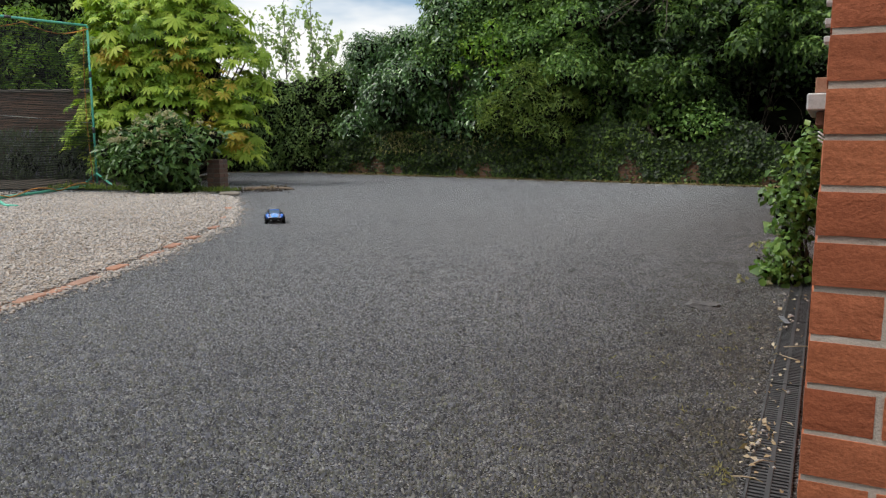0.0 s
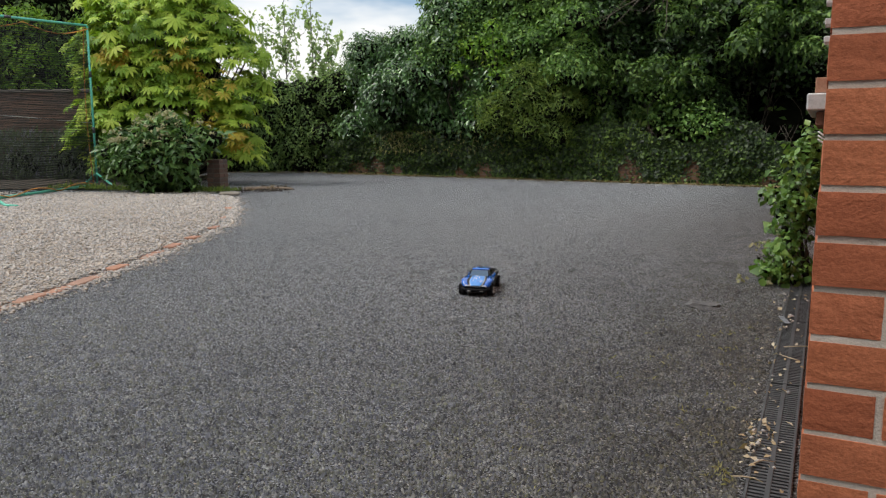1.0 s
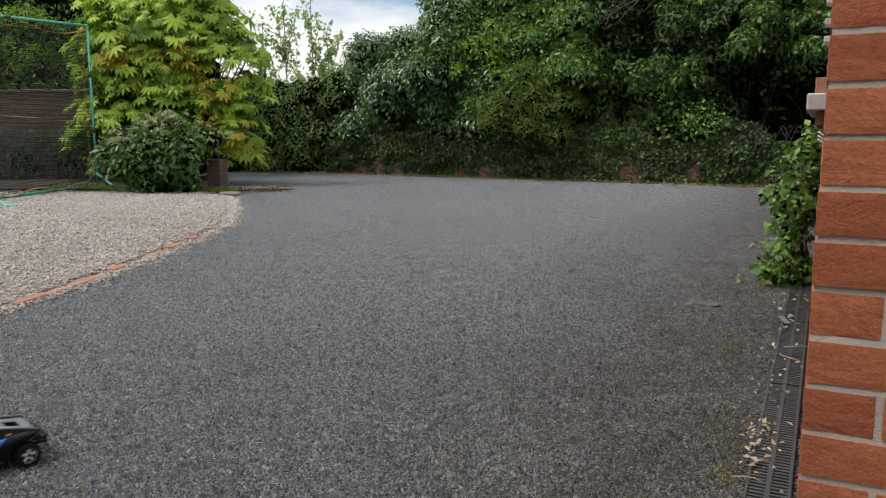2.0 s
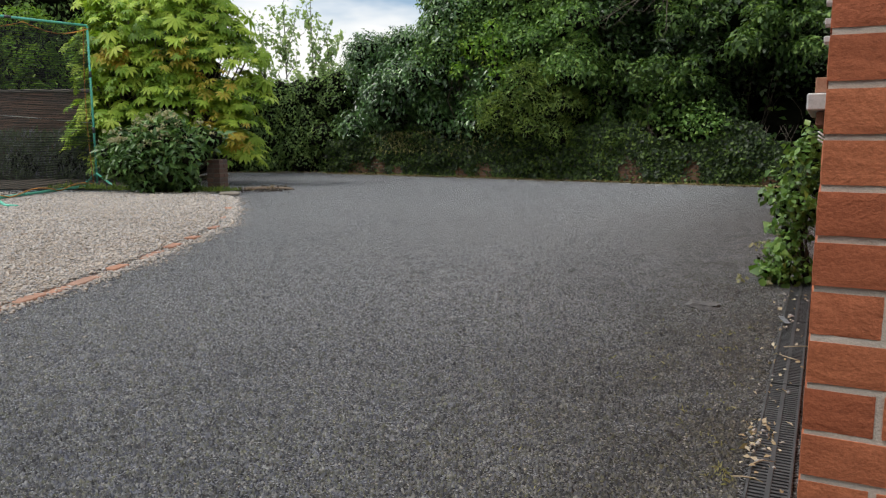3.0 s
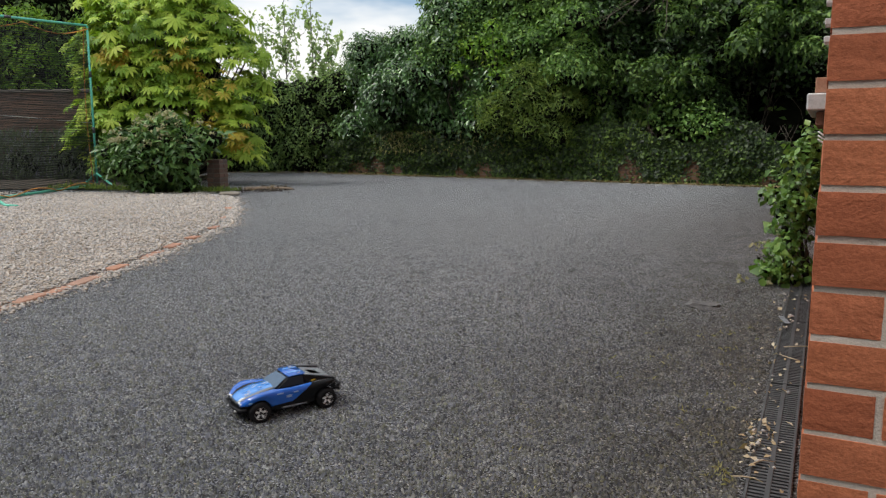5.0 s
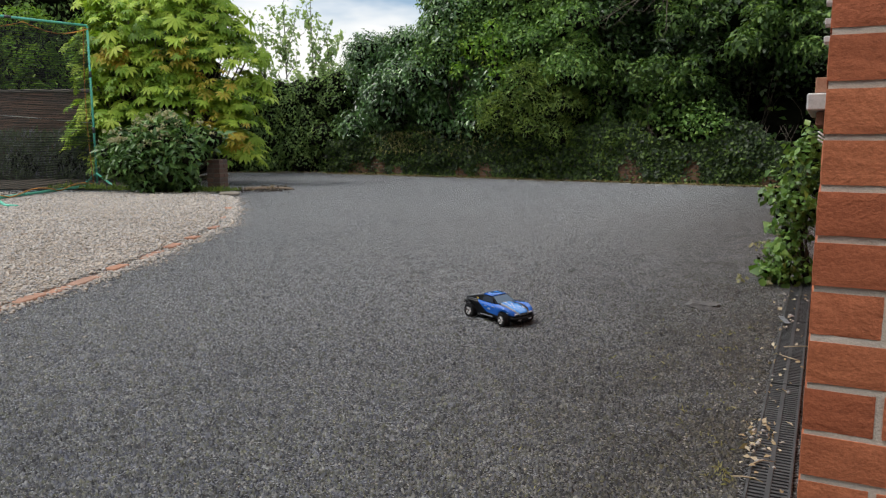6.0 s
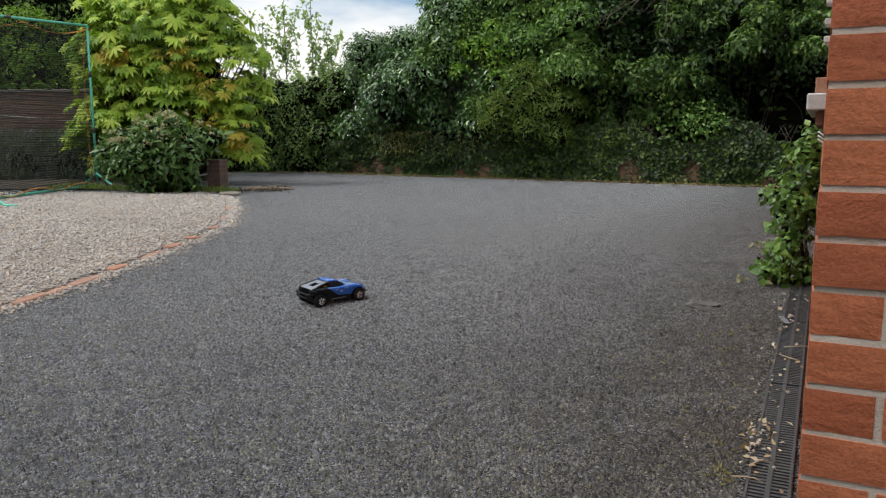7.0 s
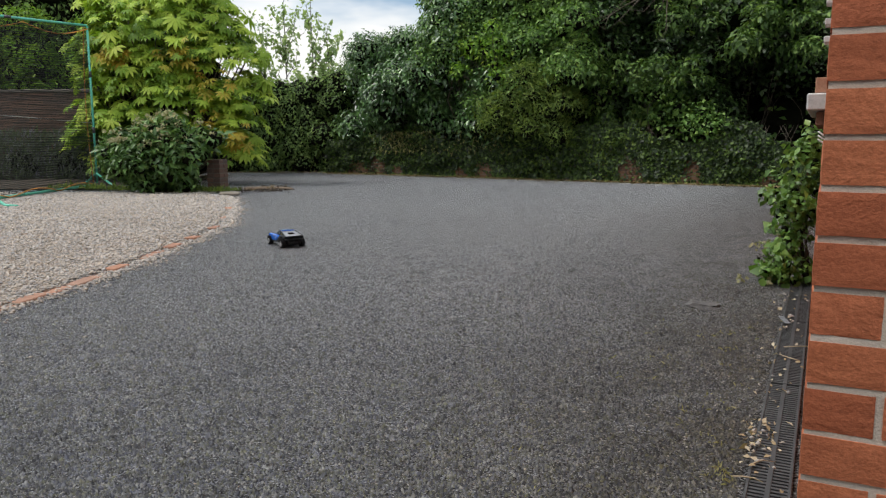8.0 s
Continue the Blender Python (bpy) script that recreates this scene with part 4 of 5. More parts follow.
# ======================= the gravel side: tree, shrub, pier, practice net =======================
def build_fatsia():
    ob = thing("fatsia_tree", "large pale green shrub tree with big palmate leaves", "tree")
    base = Vector((-5.30, 14.4, LEVEL))
    bm = bmesh.new()
    P, N = [], []
    pads = []
    for z, rx, ry, n in ((3.35, 1.46, 0.75, 16), (3.02, 1.66, 0.9, 16), (2.62, 1.68, 0.95, 15), (2.22, 1.72, 0.95, 14), (1.80, 1.78, 0.95, 14), (1.38, 1.86, 0.95, 14), (0.95, 1.80, 0.9, 12)):
        for i in range(n):
            a = radians(172 + 196 * (i + rng.uniform(0.1, 0.9)) / n)
            r = rng.uniform(0.72, 1.0)
            pads.append((Vector((base.x + 0.20 + rx * r * math.cos(a), base.y + ry * r * math.sin(a), z + rng.normal(0, 0.19))), Vector((math.cos(a), math.sin(a), 0))))
    for i in range(12):
        pads.append((Vector((base.x + rng.uniform(-1.1, 1.25), base.y + rng.uniform(-0.6, 0.3), 3.55 + rng.normal(0, 0.07))), Vector((0, -0.5, 0))))
    # each bough ends in a flat spray of leaves that tips outwards
    for c, d in pads:
        side = Vector((-d.y, d.x, 0))
        for _ in range(int(rng.integers(18, 42))):
            u, v = rng.normal(0, 0.25), rng.uniform(-0.36, 0.28)
            P.append(c + side * u + d * v + Vector((0, 0, -0.42 * v - 0.5 * u * u + rng.normal(0, 0.035))))
            N.append(Vector((0, -0.10, 0.95)) + d * (0.55 + 0.6 * max(0, v)) + side * u * 0.8)
    for c, d in pads:
        mid = base.lerp(c, 0.55) + Vector((0, 0, -0.25))
        tube(bm, [base + Vector((rng.normal(0, 0.10), rng.normal(0, 0.08), 0)), mid, c - Vector((0, 0, 0.05))], [0.032, 0.020, 0.008], 6)
    part("trunk", bm, M_BARK, ob)
    # near-black lumps put the crown's inner shade into colour
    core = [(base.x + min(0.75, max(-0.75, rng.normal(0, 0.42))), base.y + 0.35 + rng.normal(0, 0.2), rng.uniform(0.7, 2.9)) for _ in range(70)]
    tagged(part("inner_growth", clump_core(core, [0.42] * 70, 0.85), M_SHADE, ob), kind="stuff")
    tagged(part("crown", scatter("crown", np.array(P), np.array(N), 0.305, M_FATSIA, palmate(8), 1.0, 0.6, 0.34, 0.25), None, ob), kind="stuff")


build_fatsia()


def add_turning_leaves():
    ob = bpy.data.objects["fatsia_tree"]
    P = []
    for x, z, k, sp in ((-4.62, 2.50, 26, 0.20), (-3.75, 1.05, 26, 0.20), (-5.85, 2.40, 16, 0.18), (-4.05, 2.0, 14, 0.28), (-4.2, 1.35, 10, 0.2)):
        for _ in range(k):
            P.append((x + rng.normal(0, sp), 13.45 + rng.normal(0, 0.07), z + rng.normal(0, sp * 0.6)))
    P = np.array(P)
    tagged(part("turning_leaf", scatter("turning_leaf", P, np.tile((0, -0.45, 1.0), (len(P), 1)), 0.30, M_AUTUMN, palmate(7), 1.0, 0.45, 0.3, 0.2), None, ob, "yellow-orange turning foliage"), kind="stuff")


add_turning_leaves()


def build_shrub():
    cl = []
    for _ in range(170):
        d = unit(rng.normal(0, 1, (1, 3)))[0]
        if d[1] > 0.4:
            continue
        k = rng.uniform(0.70, 1.12)
        x, z = -4.40 + 0.80 * k * d[0], max(0.32, 0.74 + 0.52 * k * d[2])
        if x > -3.98 and z < 0.72:
            continue
        cl.append((x, 11.95 + 0.5 * d[1], z, rng.uniform(0.12, 0.22)))
    ob = bush("viburnum_shrub", "rounded dark green shrub with pale flower buds", cl, 0.115, M_SHRUB, 300, 0.36, 0.15, (-4.25, 12.0, LEVEL), "shrub", 0.75)
    P = []
    for c in cl:
        if c[2] > 0.75:
            for _ in range(2):
                q = np.array(c[:3]) + np.array((rng.normal(0, 0.08), -0.08 + rng.normal(0, 0.05), 0.17 + rng.normal(0, 0.03)))
                P += [q + rng.normal(0, 0.018, 3) for _ in range(11)]
    P = np.array(P)
    tagged(part("flower_bud", scatter("flower_bud", P, np.tile((0, -0.5, 1.0), (len(P), 1)), 0.040, M_PALE, width=0.8), None, ob, "pale cream buds"), kind="stuff")


build_shrub()


def build_pier():
    pier = thing("wall_pier", "short old red-brown brick gate pier", "pier", pose(-3.66, 12.25, LEVEL, 0, 0, -20), kind="structure")
    bm = bmesh.new()
    box(bm, -0.118, -0.105, 0, 0.118, 0.105, 0.5)
    part("mortar_core", bm, M_MORTAR_DARK, pier)
    bm = bmesh.new()
    box(bm, -0.060, -0.052, -0.031, 0.060, 0.052, 0.031, 0.004)
    me = link_mesh("brick", bm, M_BRICK_DARK)
    for k in range(7):
        for x in (-0.064, 0.064):
            for y in (-0.056, 0.056):
                b = part("brick", me, None, pier)
                b.location = (x + (0.004 if k % 2 else -0.004), y, 0.036 + 0.075 * k)
    # kerb stones and twigs at the pier's foot
    kerb = thing("kerb_stone", "flat mossy stone slab at the pier foot", "stone", pose(-3.22, 11.35, LEVEL, 0, 0, 12))
    bm = bmesh.new()
    box(bm, -0.15, -0.14, 0, 0.15, 0.14, 0.05, 0.02)
    part("slab", bm, M_MORTAR_OLD, kerb)
    for x, y, ln, rz, h in ((-3.05, 12.6, 0.34, 14, 0.045), (-2.75, 12.75, 0.36, -25, 0.04), (-3.2, 12.5, 0.34, 75, 0.06), (-2.62, 12.55, 0.30, -35, 0.05), (-3.1, 12.9, 0.45, 30, 0.04)):
        st = thing("broken_stick", "weathered broken stick lying on the tarmac", "stick", pose(x, y, LEVEL + h / 2, 0, 0, rz), group="sticks by the pier")
        bm = bmesh.new()
        tube(bm, [(-ln / 2, 0, 0), (0, 0.02, 0.006), (ln / 2, 0, 0)], [h / 2, h / 2.2, h / 3], 6)
        part("wood", bm, M_WOOD, st)
    heap = thing("soil_heap", "dark soil and debris swept beside the pier", "soil", kind="stuff")
    P = np.array([(-3.0 + rng.normal(0, 0.22), 12.7 + rng.normal(0, 0.40), LEVEL + 0.012) for _ in range(420)])
    part("crumbs", stones("crumbs", P, 0.012 + 0.02 * rng.random(len(P)) ** 3, M_SOIL), None, heap)
    P = P[:40]
    part("fallen_leaves", scatter("fallen_leaves", P + (0, 0, 0.02), np.tile((0, 0, 2.0), (len(P), 1)), 0.05, M_DEAD, width=0.6, droop=0), None, heap)


build_pier()


def build_net():
    goal = thing("practice_net", "turquoise tube practice net frame with dark netting", "sports net")
    B0, B1 = Vector((-6.06, 13.2, 0.25)), Vector((-6.12, 8.6, 0.225))
    T0, T1 = Vector((-6.06, 13.2, 2.95)), Vector((-8.3, 11.2, 3.0))
    for name, a, b, r in (("upright", B0, T0, 0.02), ("upright", B1, T1, 0.02), ("top_bar", T0, T1, 0.021), ("bottom_bar", B0, B1, 0.021)):
        bm = bmesh.new()
        tube(bm, [a, a.lerp(b, 0.5), b], r, 10)
        part(name, bm, M_GREEN_TUBE, goal)
    for p in (B0.lerp(T0, 0.35), B0.lerp(T0, 0.7), T0.lerp(T1, 0.4)):
        bm = bmesh.new()
        d = (T0 - B0).normalized() if p.y > 13 else (T1 - T0).normalized()
        tube(bm, [p - d * 0.05, p + d * 0.05], 0.025, 10)
        part("joint_sleeve", bm, M_PLASTIC, goal)
    for a in ((B0 + Vector((0.0, 0, 0.2)), (-5.62, 12.9, LEVEL + 0.025), (-5.46, 12.86, LEVEL + 0.02)), (B0 + Vector((0, 0, 0.2)), (-6.45, 13.5, LEVEL + 0.025), (-6.7, 13.55, LEVEL + 0.02)),
              (Vector((-6.08, 9.85, 0.42)), (-5.40, 9.25, LEVEL + 0.025), (-5.22, 9.2, LEVEL + 0.02))):
        bm = bmesh.new()
        tube(bm, a, 0.019, 8)
        part("foot", bm, M_GREEN_TUBE, goal)
    bm = bmesh.new()
    nu, nv = 120, 112
    for i in range(nu + 1):
        a, b = B0.lerp(B1, i / nu), T0.lerp(T1, i / nu)
        o = (b - a).normalized().cross(Vector((1, 0, 0))).normalized() * 0.003
        vs = [bm.verts.new(p) for p in (a - o, a + o, b + o, b - o)]
        bm.faces.new(vs)
    for j in range(nv + 1):
        a, b = B0.lerp(T0, j / nv), B1.lerp(T1, j / nv)
        w = 0.0042
        sag = 0.03 * math.sin(j * 2.1)
        m0, m1 = a.lerp(b, 0.35) + Vector((0, 0, -0.02 + sag * 0.3)), a.lerp(b, 0.7) + Vector((0, 0, -0.02 - sag * 0.3))
        pts = [a, m0, m1, b]
        lo = [bm.verts.new(p - Vector((0, 0, w))) for p in pts]
        up = [bm.verts.new(p + Vector((0, 0, w))) for p in pts]
        for k in range(3):
            bm.faces.new((lo[k], lo[k + 1], up[k + 1], up[k]))
    tagged(part("netting", bm, M_NET, goal, "fine dark netting"), kind="stuff")
    bm = bmesh.new()
    pts = []
    for k in range(25):
        u = k / 24
        pts.append(T0.lerp(T1, u) + Vector((0.02, 0, -0.05 - 0.13 * abs(math.sin(u * 9.4)))))
    tube(bm, pts, 0.010, 6)
    part("cord", bm, M_ORANGE, goal, "orange edge cord")
    bm = bmesh.new()
    pts = [B0.lerp(B1, k / 24) + Vector((0.03, 0, -0.02 + 0.09 * abs(math.sin(k / 24 * 11)))) for k in range(25)]
    tube(bm, pts, 0.008, 6)
    part("cord", bm, M_ORANGE, goal, "orange edge cord")
    bm = bmesh.new()
    tube(bm, [B0.lerp(T0, k / 12) + Vector((-0.06 - 0.05 * math.sin(k / 12 * math.pi), 0, 0)) for k in range(13)], 0.008, 6)
    part("cord", bm, M_ORANGE, goal, "orange edge cord")
    bm = bmesh.new()
    tube(bm, [T0.lerp(B0, 0.57) + Vector((-0.05, 0.5, -0.1)), T1.lerp(B1, 0.55) + Vector((-0.3, 0.6, 0))], 0.008, 6)
    part("stay_line", bm, M_WHITE, goal, "pale guy line")


build_net()


def build_garden_wall():
    m = pose(-13.0, 15.9, LEVEL, 0, 0, -4)
    wall = thing("wall_garden", "dark weathered brick garden wall behind the net", "wall", m, kind="structure")
    bm = bmesh.new()
    box(bm, 0, 0.01, 0, 7.0, 0.22, 1.78)
    part("mortar_core", bm, M_MORTAR_DARK, wall)
    bm = bmesh.new()
    box(bm, -0.02, -0.03, 1.785, 7.02, 0.26, 1.85, 0.012)
    part("coping", bm, M_MORTAR_DARK, wall, "grey stone coping")
    bm = bmesh.new()
    box(bm, 7.02, -0.05, 0, 7.14, 0.07, 2.6, 0.01)
    part("post", bm, M_WOOD, wall, "dark timber post")
    return wall


garden_wall = build_garden_wall()


def build_planting_bed():
    bm = bmesh.new()
    xs, ys = np.linspace(-14, -4.9, 40), np.linspace(12.5, 17.5, 18)
    g = [[bm.verts.new((x, y, LEVEL + 0.02 + (0 if j in (0, 17) or i in (0, 39) else 0.05 + 0.05 * noise.noise(Vector((x * 2, y * 2, 0)))))) for i, x in enumerate(xs)] for j, y in enumerate(ys)]
    for j in range(17):
        for i in range(39):
            bm.faces.new((g[j][i], g[j][i + 1], g[j + 1][i + 1], g[j + 1][i])).smooth = True
    tagged(new("planting_bed", link_mesh("planting_bed", bm, M_SOIL)), "dark soil planting bed beyond the gravel", "soil", kind="structure")


build_planting_bed()


def build_lavender():
    for x0 in (-10.2, -9.3, -8.4, -7.5, -6.75):
        ob = thing("lavender_bush", "grey-green lavender with faded mauve spikes", "lavender", group="lavender under the garden wall")
        P = np.array([(x0 + rng.normal(0, 0.30), 15.0 + rng.normal(0, 0.25), LEVEL + 0.95 * rng.random()) for _ in range(1500)])
        tagged(part("spike_mass", scatter("spike_mass", P, np.tile((0, -1.0, 0.2), (len(P), 1)), 0.13, M_LAVENDER, width=0.16, droop=-1.0, spread=0.5), None, ob), kind="stuff")
        # one near-black lump painted as the shade within the spikes
        part("inner_growth", clump_core([(x0, 15.2, 0.55)], [0.4], 0.8), M_SHADE, ob)
    ob = thing("edge_weeds", "tufts of grass and weeds at the gravel edge", "weeds", kind="stuff")
    P = []
    for _ in range(1600):
        u = rng.random()
        P.append((-6.6 + 3.2 * u + rng.normal(0, 0.1), 12.6 - 0.9 * u + 0.5 * rng.random(), LEVEL + 0.02))
    P = np.array(P)
    part("grass_blades", scatter("grass_blades", P, np.tile((0, -1.0, 0.1), (len(P), 1)), 0.07, M_OLIVE, width=0.2, droop=-0.8), None, ob)


build_lavender()


# ======================= by the house wall: climber, weeds, litter =======================
def build_climber():
    at = CORNER + U * 3.85
    reach = line((0.15, 0.22), (0.35, 0.21), (0.5, 0.20), (0.65, 0.24), (0.75, 0.25), (0.9, 0.16), (1.05, 0.06))
    cl, shoots = [], []
    for _ in range(62):
        z = rng.uniform(0.18, 1.0)
        p = at - R * (0.02 + reach(z) * rng.random() ** 0.8) + U * rng.normal(0, 0.12)
        cl.append((p.x, p.y, z, rng.uniform(0.035, 0.07)))
    for _ in range(16):
        out = rng.uniform(0.10, 0.33)
        p = at - R * out + U * rng.normal(-0.05, 0.08)
        cl.append((p.x, p.y, ground_z(p.y) + rng.uniform(0.03, 0.15 - 0.18 * out), rng.uniform(0.03, 0.055)))
    # single shoots that stand away from the mass
    for z, out, lift in ((0.62, 0.34, 0.05), (0.80, 0.27, 0.03), (0.92, 0.18, 0.06), (1.0, 0.09, 0.08), (0.22, 0.33, 0.05), (0.5, 0.27, -0.03)):
        a, b = at - R * 0.08 + Vector((0, 0, z - 0.12)), at - R * out + Vector((0, 0, z + lift))
        shoots.append((a, a.lerp(b, 0.5) + Vector((0, 0, 0.03)), b))
        for u in (0.55, 0.7, 0.85, 1.0):
            q = a.lerp(b, u)
            cl.append((q.x, q.y, q.z, 0.028))
    bush("climbing_plant", "leafy green climber sprawling at the house wall foot", cl, 0.044, M_CLIMBER, 1150, 0.72, 0.45, (at.x - 0.05, at.y, ground_z(at.y)), "climber", 0.45, limb=0.006)
    for pts in shoots:
        bm = bmesh.new()
        tube(bm, pts, [0.004, 0.003, 0.002], 5)
        part("shoot", bm, M_STALK, bpy.data.objects["climbing_plant"], "pale thin shoot")
    ob = bpy.data.objects["climbing_plant"]
    P = []
    for _ in range(9):
        q = at - R * rng.uniform(0.12, 0.42) + U * rng.normal(-0.05, 0.1)
        z = ground_z(q.y) + rng.choice((0.03, 0.06, 0.22, 0.3))
        P += [(q.x + rng.normal(0, 0.018), q.y + rng.normal(0, 0.018), z + rng.normal(0, 0.015)) for _ in range(9)]
    P = np.array(P)
    tagged(part("faded_flower", scatter("faded_flower", P, np.tile((0, -0.8, 0.7), (len(P), 1)), 0.026, M_PALE, width=0.8), None, ob, "pale faded blossom"), kind="stuff")


build_climber()


def on_ground(x, y, lift=0.0):
    return (x, y, ground_z(y) + lift)


CHIP_V = np.array([(1, 0.1, -0.4), (0.1, 1, -0.4), (-1, 0.0, -0.4), (-0.1, -1, -0.4), (0.15, 0.1, 0.8)])
CHIP_F = np.array([(0, 1, 4), (1, 2, 4), (2, 3, 4), (3, 0, 4)])


def build_chips():
    """Proud stone chips of the tarmac's surface dressing, thickest near the house."""
    n = 265000
    y = 1.0 / (1 - 0.90 * rng.random(n))
    side = rng.uniform(-1, 1, n)
    x = side * (0.75 + 0.64 * y)
    keep = x > np.interp(y, [b[1] for b in BORDER], [b[0] for b in BORDER]) + 0.02
    # worn thin further out, in the doorway and towards both sides
    keep &= rng.random(n) < np.interp(y, (1.0, 1.6, 3.5, 9.5), (0.1, 1.0, 1.0, 0.04)) * np.interp(np.abs(side), (0.72, 1.0), (1.0, 0.05))
    keep &= (x - CORNER.x) * R.x + (y - CORNER.y) * R.y < -0.15
    x, y = x[keep], y[keep]
    n = len(x)
    z = np.interp(y, [0, 5, 5.5, 6, 6.5, 7, 7.5, 8, 30], [ground_z(v) for v in (0, 5, 5.5, 6, 6.5, 7, 7.5, 8, 30)])
    a, size = rng.uniform(0, 2 * np.pi, n), (0.0040 + 0.00065 * np.minimum(y, 9)) * np.exp(rng.normal(0, 0.28, n))
    v = CHIP_V[None] * (1 + rng.uniform(-0.35, 0.35, (n, 5, 3)))
    ca, sa = np.cos(a)[:, None], np.sin(a)[:, None]
    out = np.stack([v[..., 0] * ca - v[..., 1] * sa, v[..., 0] * sa + v[..., 1] * ca, v[..., 2] * np.interp(y, (2.5, 7.0), (1.15, 0.45))[:, None]], -1) * size[:, None, None]
    out += np.stack([x, y, z + 0.0005], -1)[:, None, :]
    faces = CHIP_F[None] + (np.arange(n) * 5)[:, None, None]
    ob = thing("tarmac_chippings", "grey stone chippings bedded in the tarmac", "chippings", kind="stuff")
    part("stone_chips", mesh_from("stone_chips", out.reshape(-1, 3), faces.reshape(-1, 3), M_CHIP), None, ob)


def build_small_litter():
    ob = thing("drain_litter", "dry leaves and pale pebbles caught on the drain", "litter", kind="stuff")
    P = []
    for _ in range(42):
        q = CORNER + U * rng.uniform(0.98, 1.36) - R * rng.uniform(0.085, 0.165)
        P.append(on_ground(q.x, q.y, 0.018))
    for _ in range(60):
        q = CORNER + U * rng.uniform(0.6, 3.6) - R * rng.uniform(0.03, 0.2)
        P.append(on_ground(q.x, q.y, 0.016))
    P = np.array(P)
    part("dry_leaves", scatter("dry_leaves", P, np.tile((0, -0.3, 1.6), (len(P), 1)), 0.020, M_HUSK, width=0.6, droop=0, spread=0.9), None, ob)
    P = []
    for _ in range(14):
        q = CORNER + U * rng.uniform(0.98, 1.36) - R * rng.uniform(0.085, 0.15)
        P.append(on_ground(q.x, q.y, 0.022))
    for _ in range(26):
        q = CORNER + U * rng.uniform(0.7, 3.4) - R * rng.uniform(0.03, 0.16)
        P.append(on_ground(q.x, q.y, 0.02))
    part("pebbles", stones("pebbles", np.array(P), 0.005 + 0.005 * rng.random(len(P)), M_STONE), None, ob)
    build_chips()
    yard = thing("yard_grit", "scattered pale chips and seed husks on the tarmac", "grit", kind="stuff")
    P, S = [], []
    for _ in range(420):
        y = 1.7 + 8 * rng.random() ** 1.6
        x = rng.uniform(-0.6, 0.6) * y
        if x < border_at(y) + 0.05:
            continue
        P.append(on_ground(x, y, 0.002))
        S.append(0.0025 + 0.004 * rng.random() ** 4)
    for _ in range(500):
        t = rng.uniform(0.3, 3.0)
        q = CORNER + U * t - R * (0.15 + abs(rng.normal(0, 0.22)))
        P.append(on_ground(q.x, q.y, 0.002))
        S.append(0.002 + 0.003 * rng.random() ** 3)
    for x, y, s in ((-1.754, 3.10, 0.015), (-1.832, 3.03, 0.013), (-1.66, 3.395, 0.016), (-0.653, 3.19, 0.013), (-1.62, 3.5, 0.010), (2.1, 5.4, 0.014), (2.02, 5.42, 0.01)):
        P.append(on_ground(x, y, 0.004))
        S.append(s)
    part("chips", stones("chips", np.array(P), np.array(S), M_STONE, 0.4), None, yard)
    weeds = thing("yard_weeds", "small yellow-green weeds in the tarmac by the drain", "weeds", kind="stuff")
    P = []
    for _ in range(34):
        t = rng.uniform(0.5, 2.6)
        q = CORNER + U * t - R * (0.2 + abs(rng.normal(0, 0.25)))
        for _ in range(5):
            P.append(on_ground(q.x + rng.normal(0, 0.012), q.y + rng.normal(0, 0.012), 0.004))
    for _ in range(50):
        q = CORNER + U * 0.92 - R * 0.19
        P.append(on_ground(q.x + rng.normal(0, 0.02), q.y + rng.normal(0, 0.03), 0.006))
    P = np.array(P)
    part("sprigs", scatter("sprigs", P, np.tile((0, -0.6, 1.0), (len(P), 1)), 0.017, M_DRY_GRASS, width=0.2, droop=-0.3), None, weeds)


build_small_litter()


def build_yard_bits():
    m = pose(1.42, 3.99, ground_z(3.99) + 0.002, 1.7, 0, -12)
    st = thing("flat_stone", "flat grey stone sunk into the tarmac", "stone", m)
    bm = bmesh.new()
    r = bmesh.ops.create_icosphere(bm, subdivisions=3, radius=1.0)
    for v in r["verts"]:
        q = v.co.copy()
        v.co = Vector((q.x * 0.095, q.y * 0.075, q.z * 0.020)) * (1 + 0.45 * noise.noise(q * 1.6) + 0.35 * noise.noise(q * 4.5))
        v.co.z += 0.012 * noise.noise(q * 3.5)
    part("slab", bm, M_SLATE, st)
    for t, off, ln, rz, bend in ((2.15, 0.075, 0.13, 100, 0.03), (2.30, 0.03, 0.15, -15, 0.025), (1.02, 0.10, 0.09, 15, 0.015), (0.9, 0.13, 0.08, -30, 0.01), (2.05, 0.125, 0.06, 60, 0.004)):
        q = CORNER + U * t - R * off
        tw = thing("dry_twig", "thin pale dry twig lying on the drain", "twig", pose(q.x, q.y, ground_z(q.y) + 0.018, 0, 0, rz), group="twigs on the drain")
        bm = bmesh.new()
        tube(bm, [(-ln / 2, 0, 0), (-ln / 6, bend * 0.7, 0.002), (ln / 6, bend, 0.003), (ln / 2, 0, 0)], [0.0022, 0.0024, 0.002, 0.0012], 5)
        part("stalk", bm, M_STALK, tw)


build_yard_bits()


def build_plastic_strip():
    q = CORNER + U * 2.75 - R * 0.125
    st = thing("plastic_strip", "scrap of pale grey plastic strip on the drain", "scrap", pose(q.x, q.y, ground_z(q.y) + 0.022, 4, 0, -8))
    bm = bmesh.new()
    for k in range(4):
        box(bm, -0.012, -0.055 + 0.028 * k, 0.002 * (k % 2), 0.012, -0.028 + 0.028 * k, 0.003 + 0.002 * (k % 2))
    part("strip", bm, M_COVER, st)


build_plastic_strip()


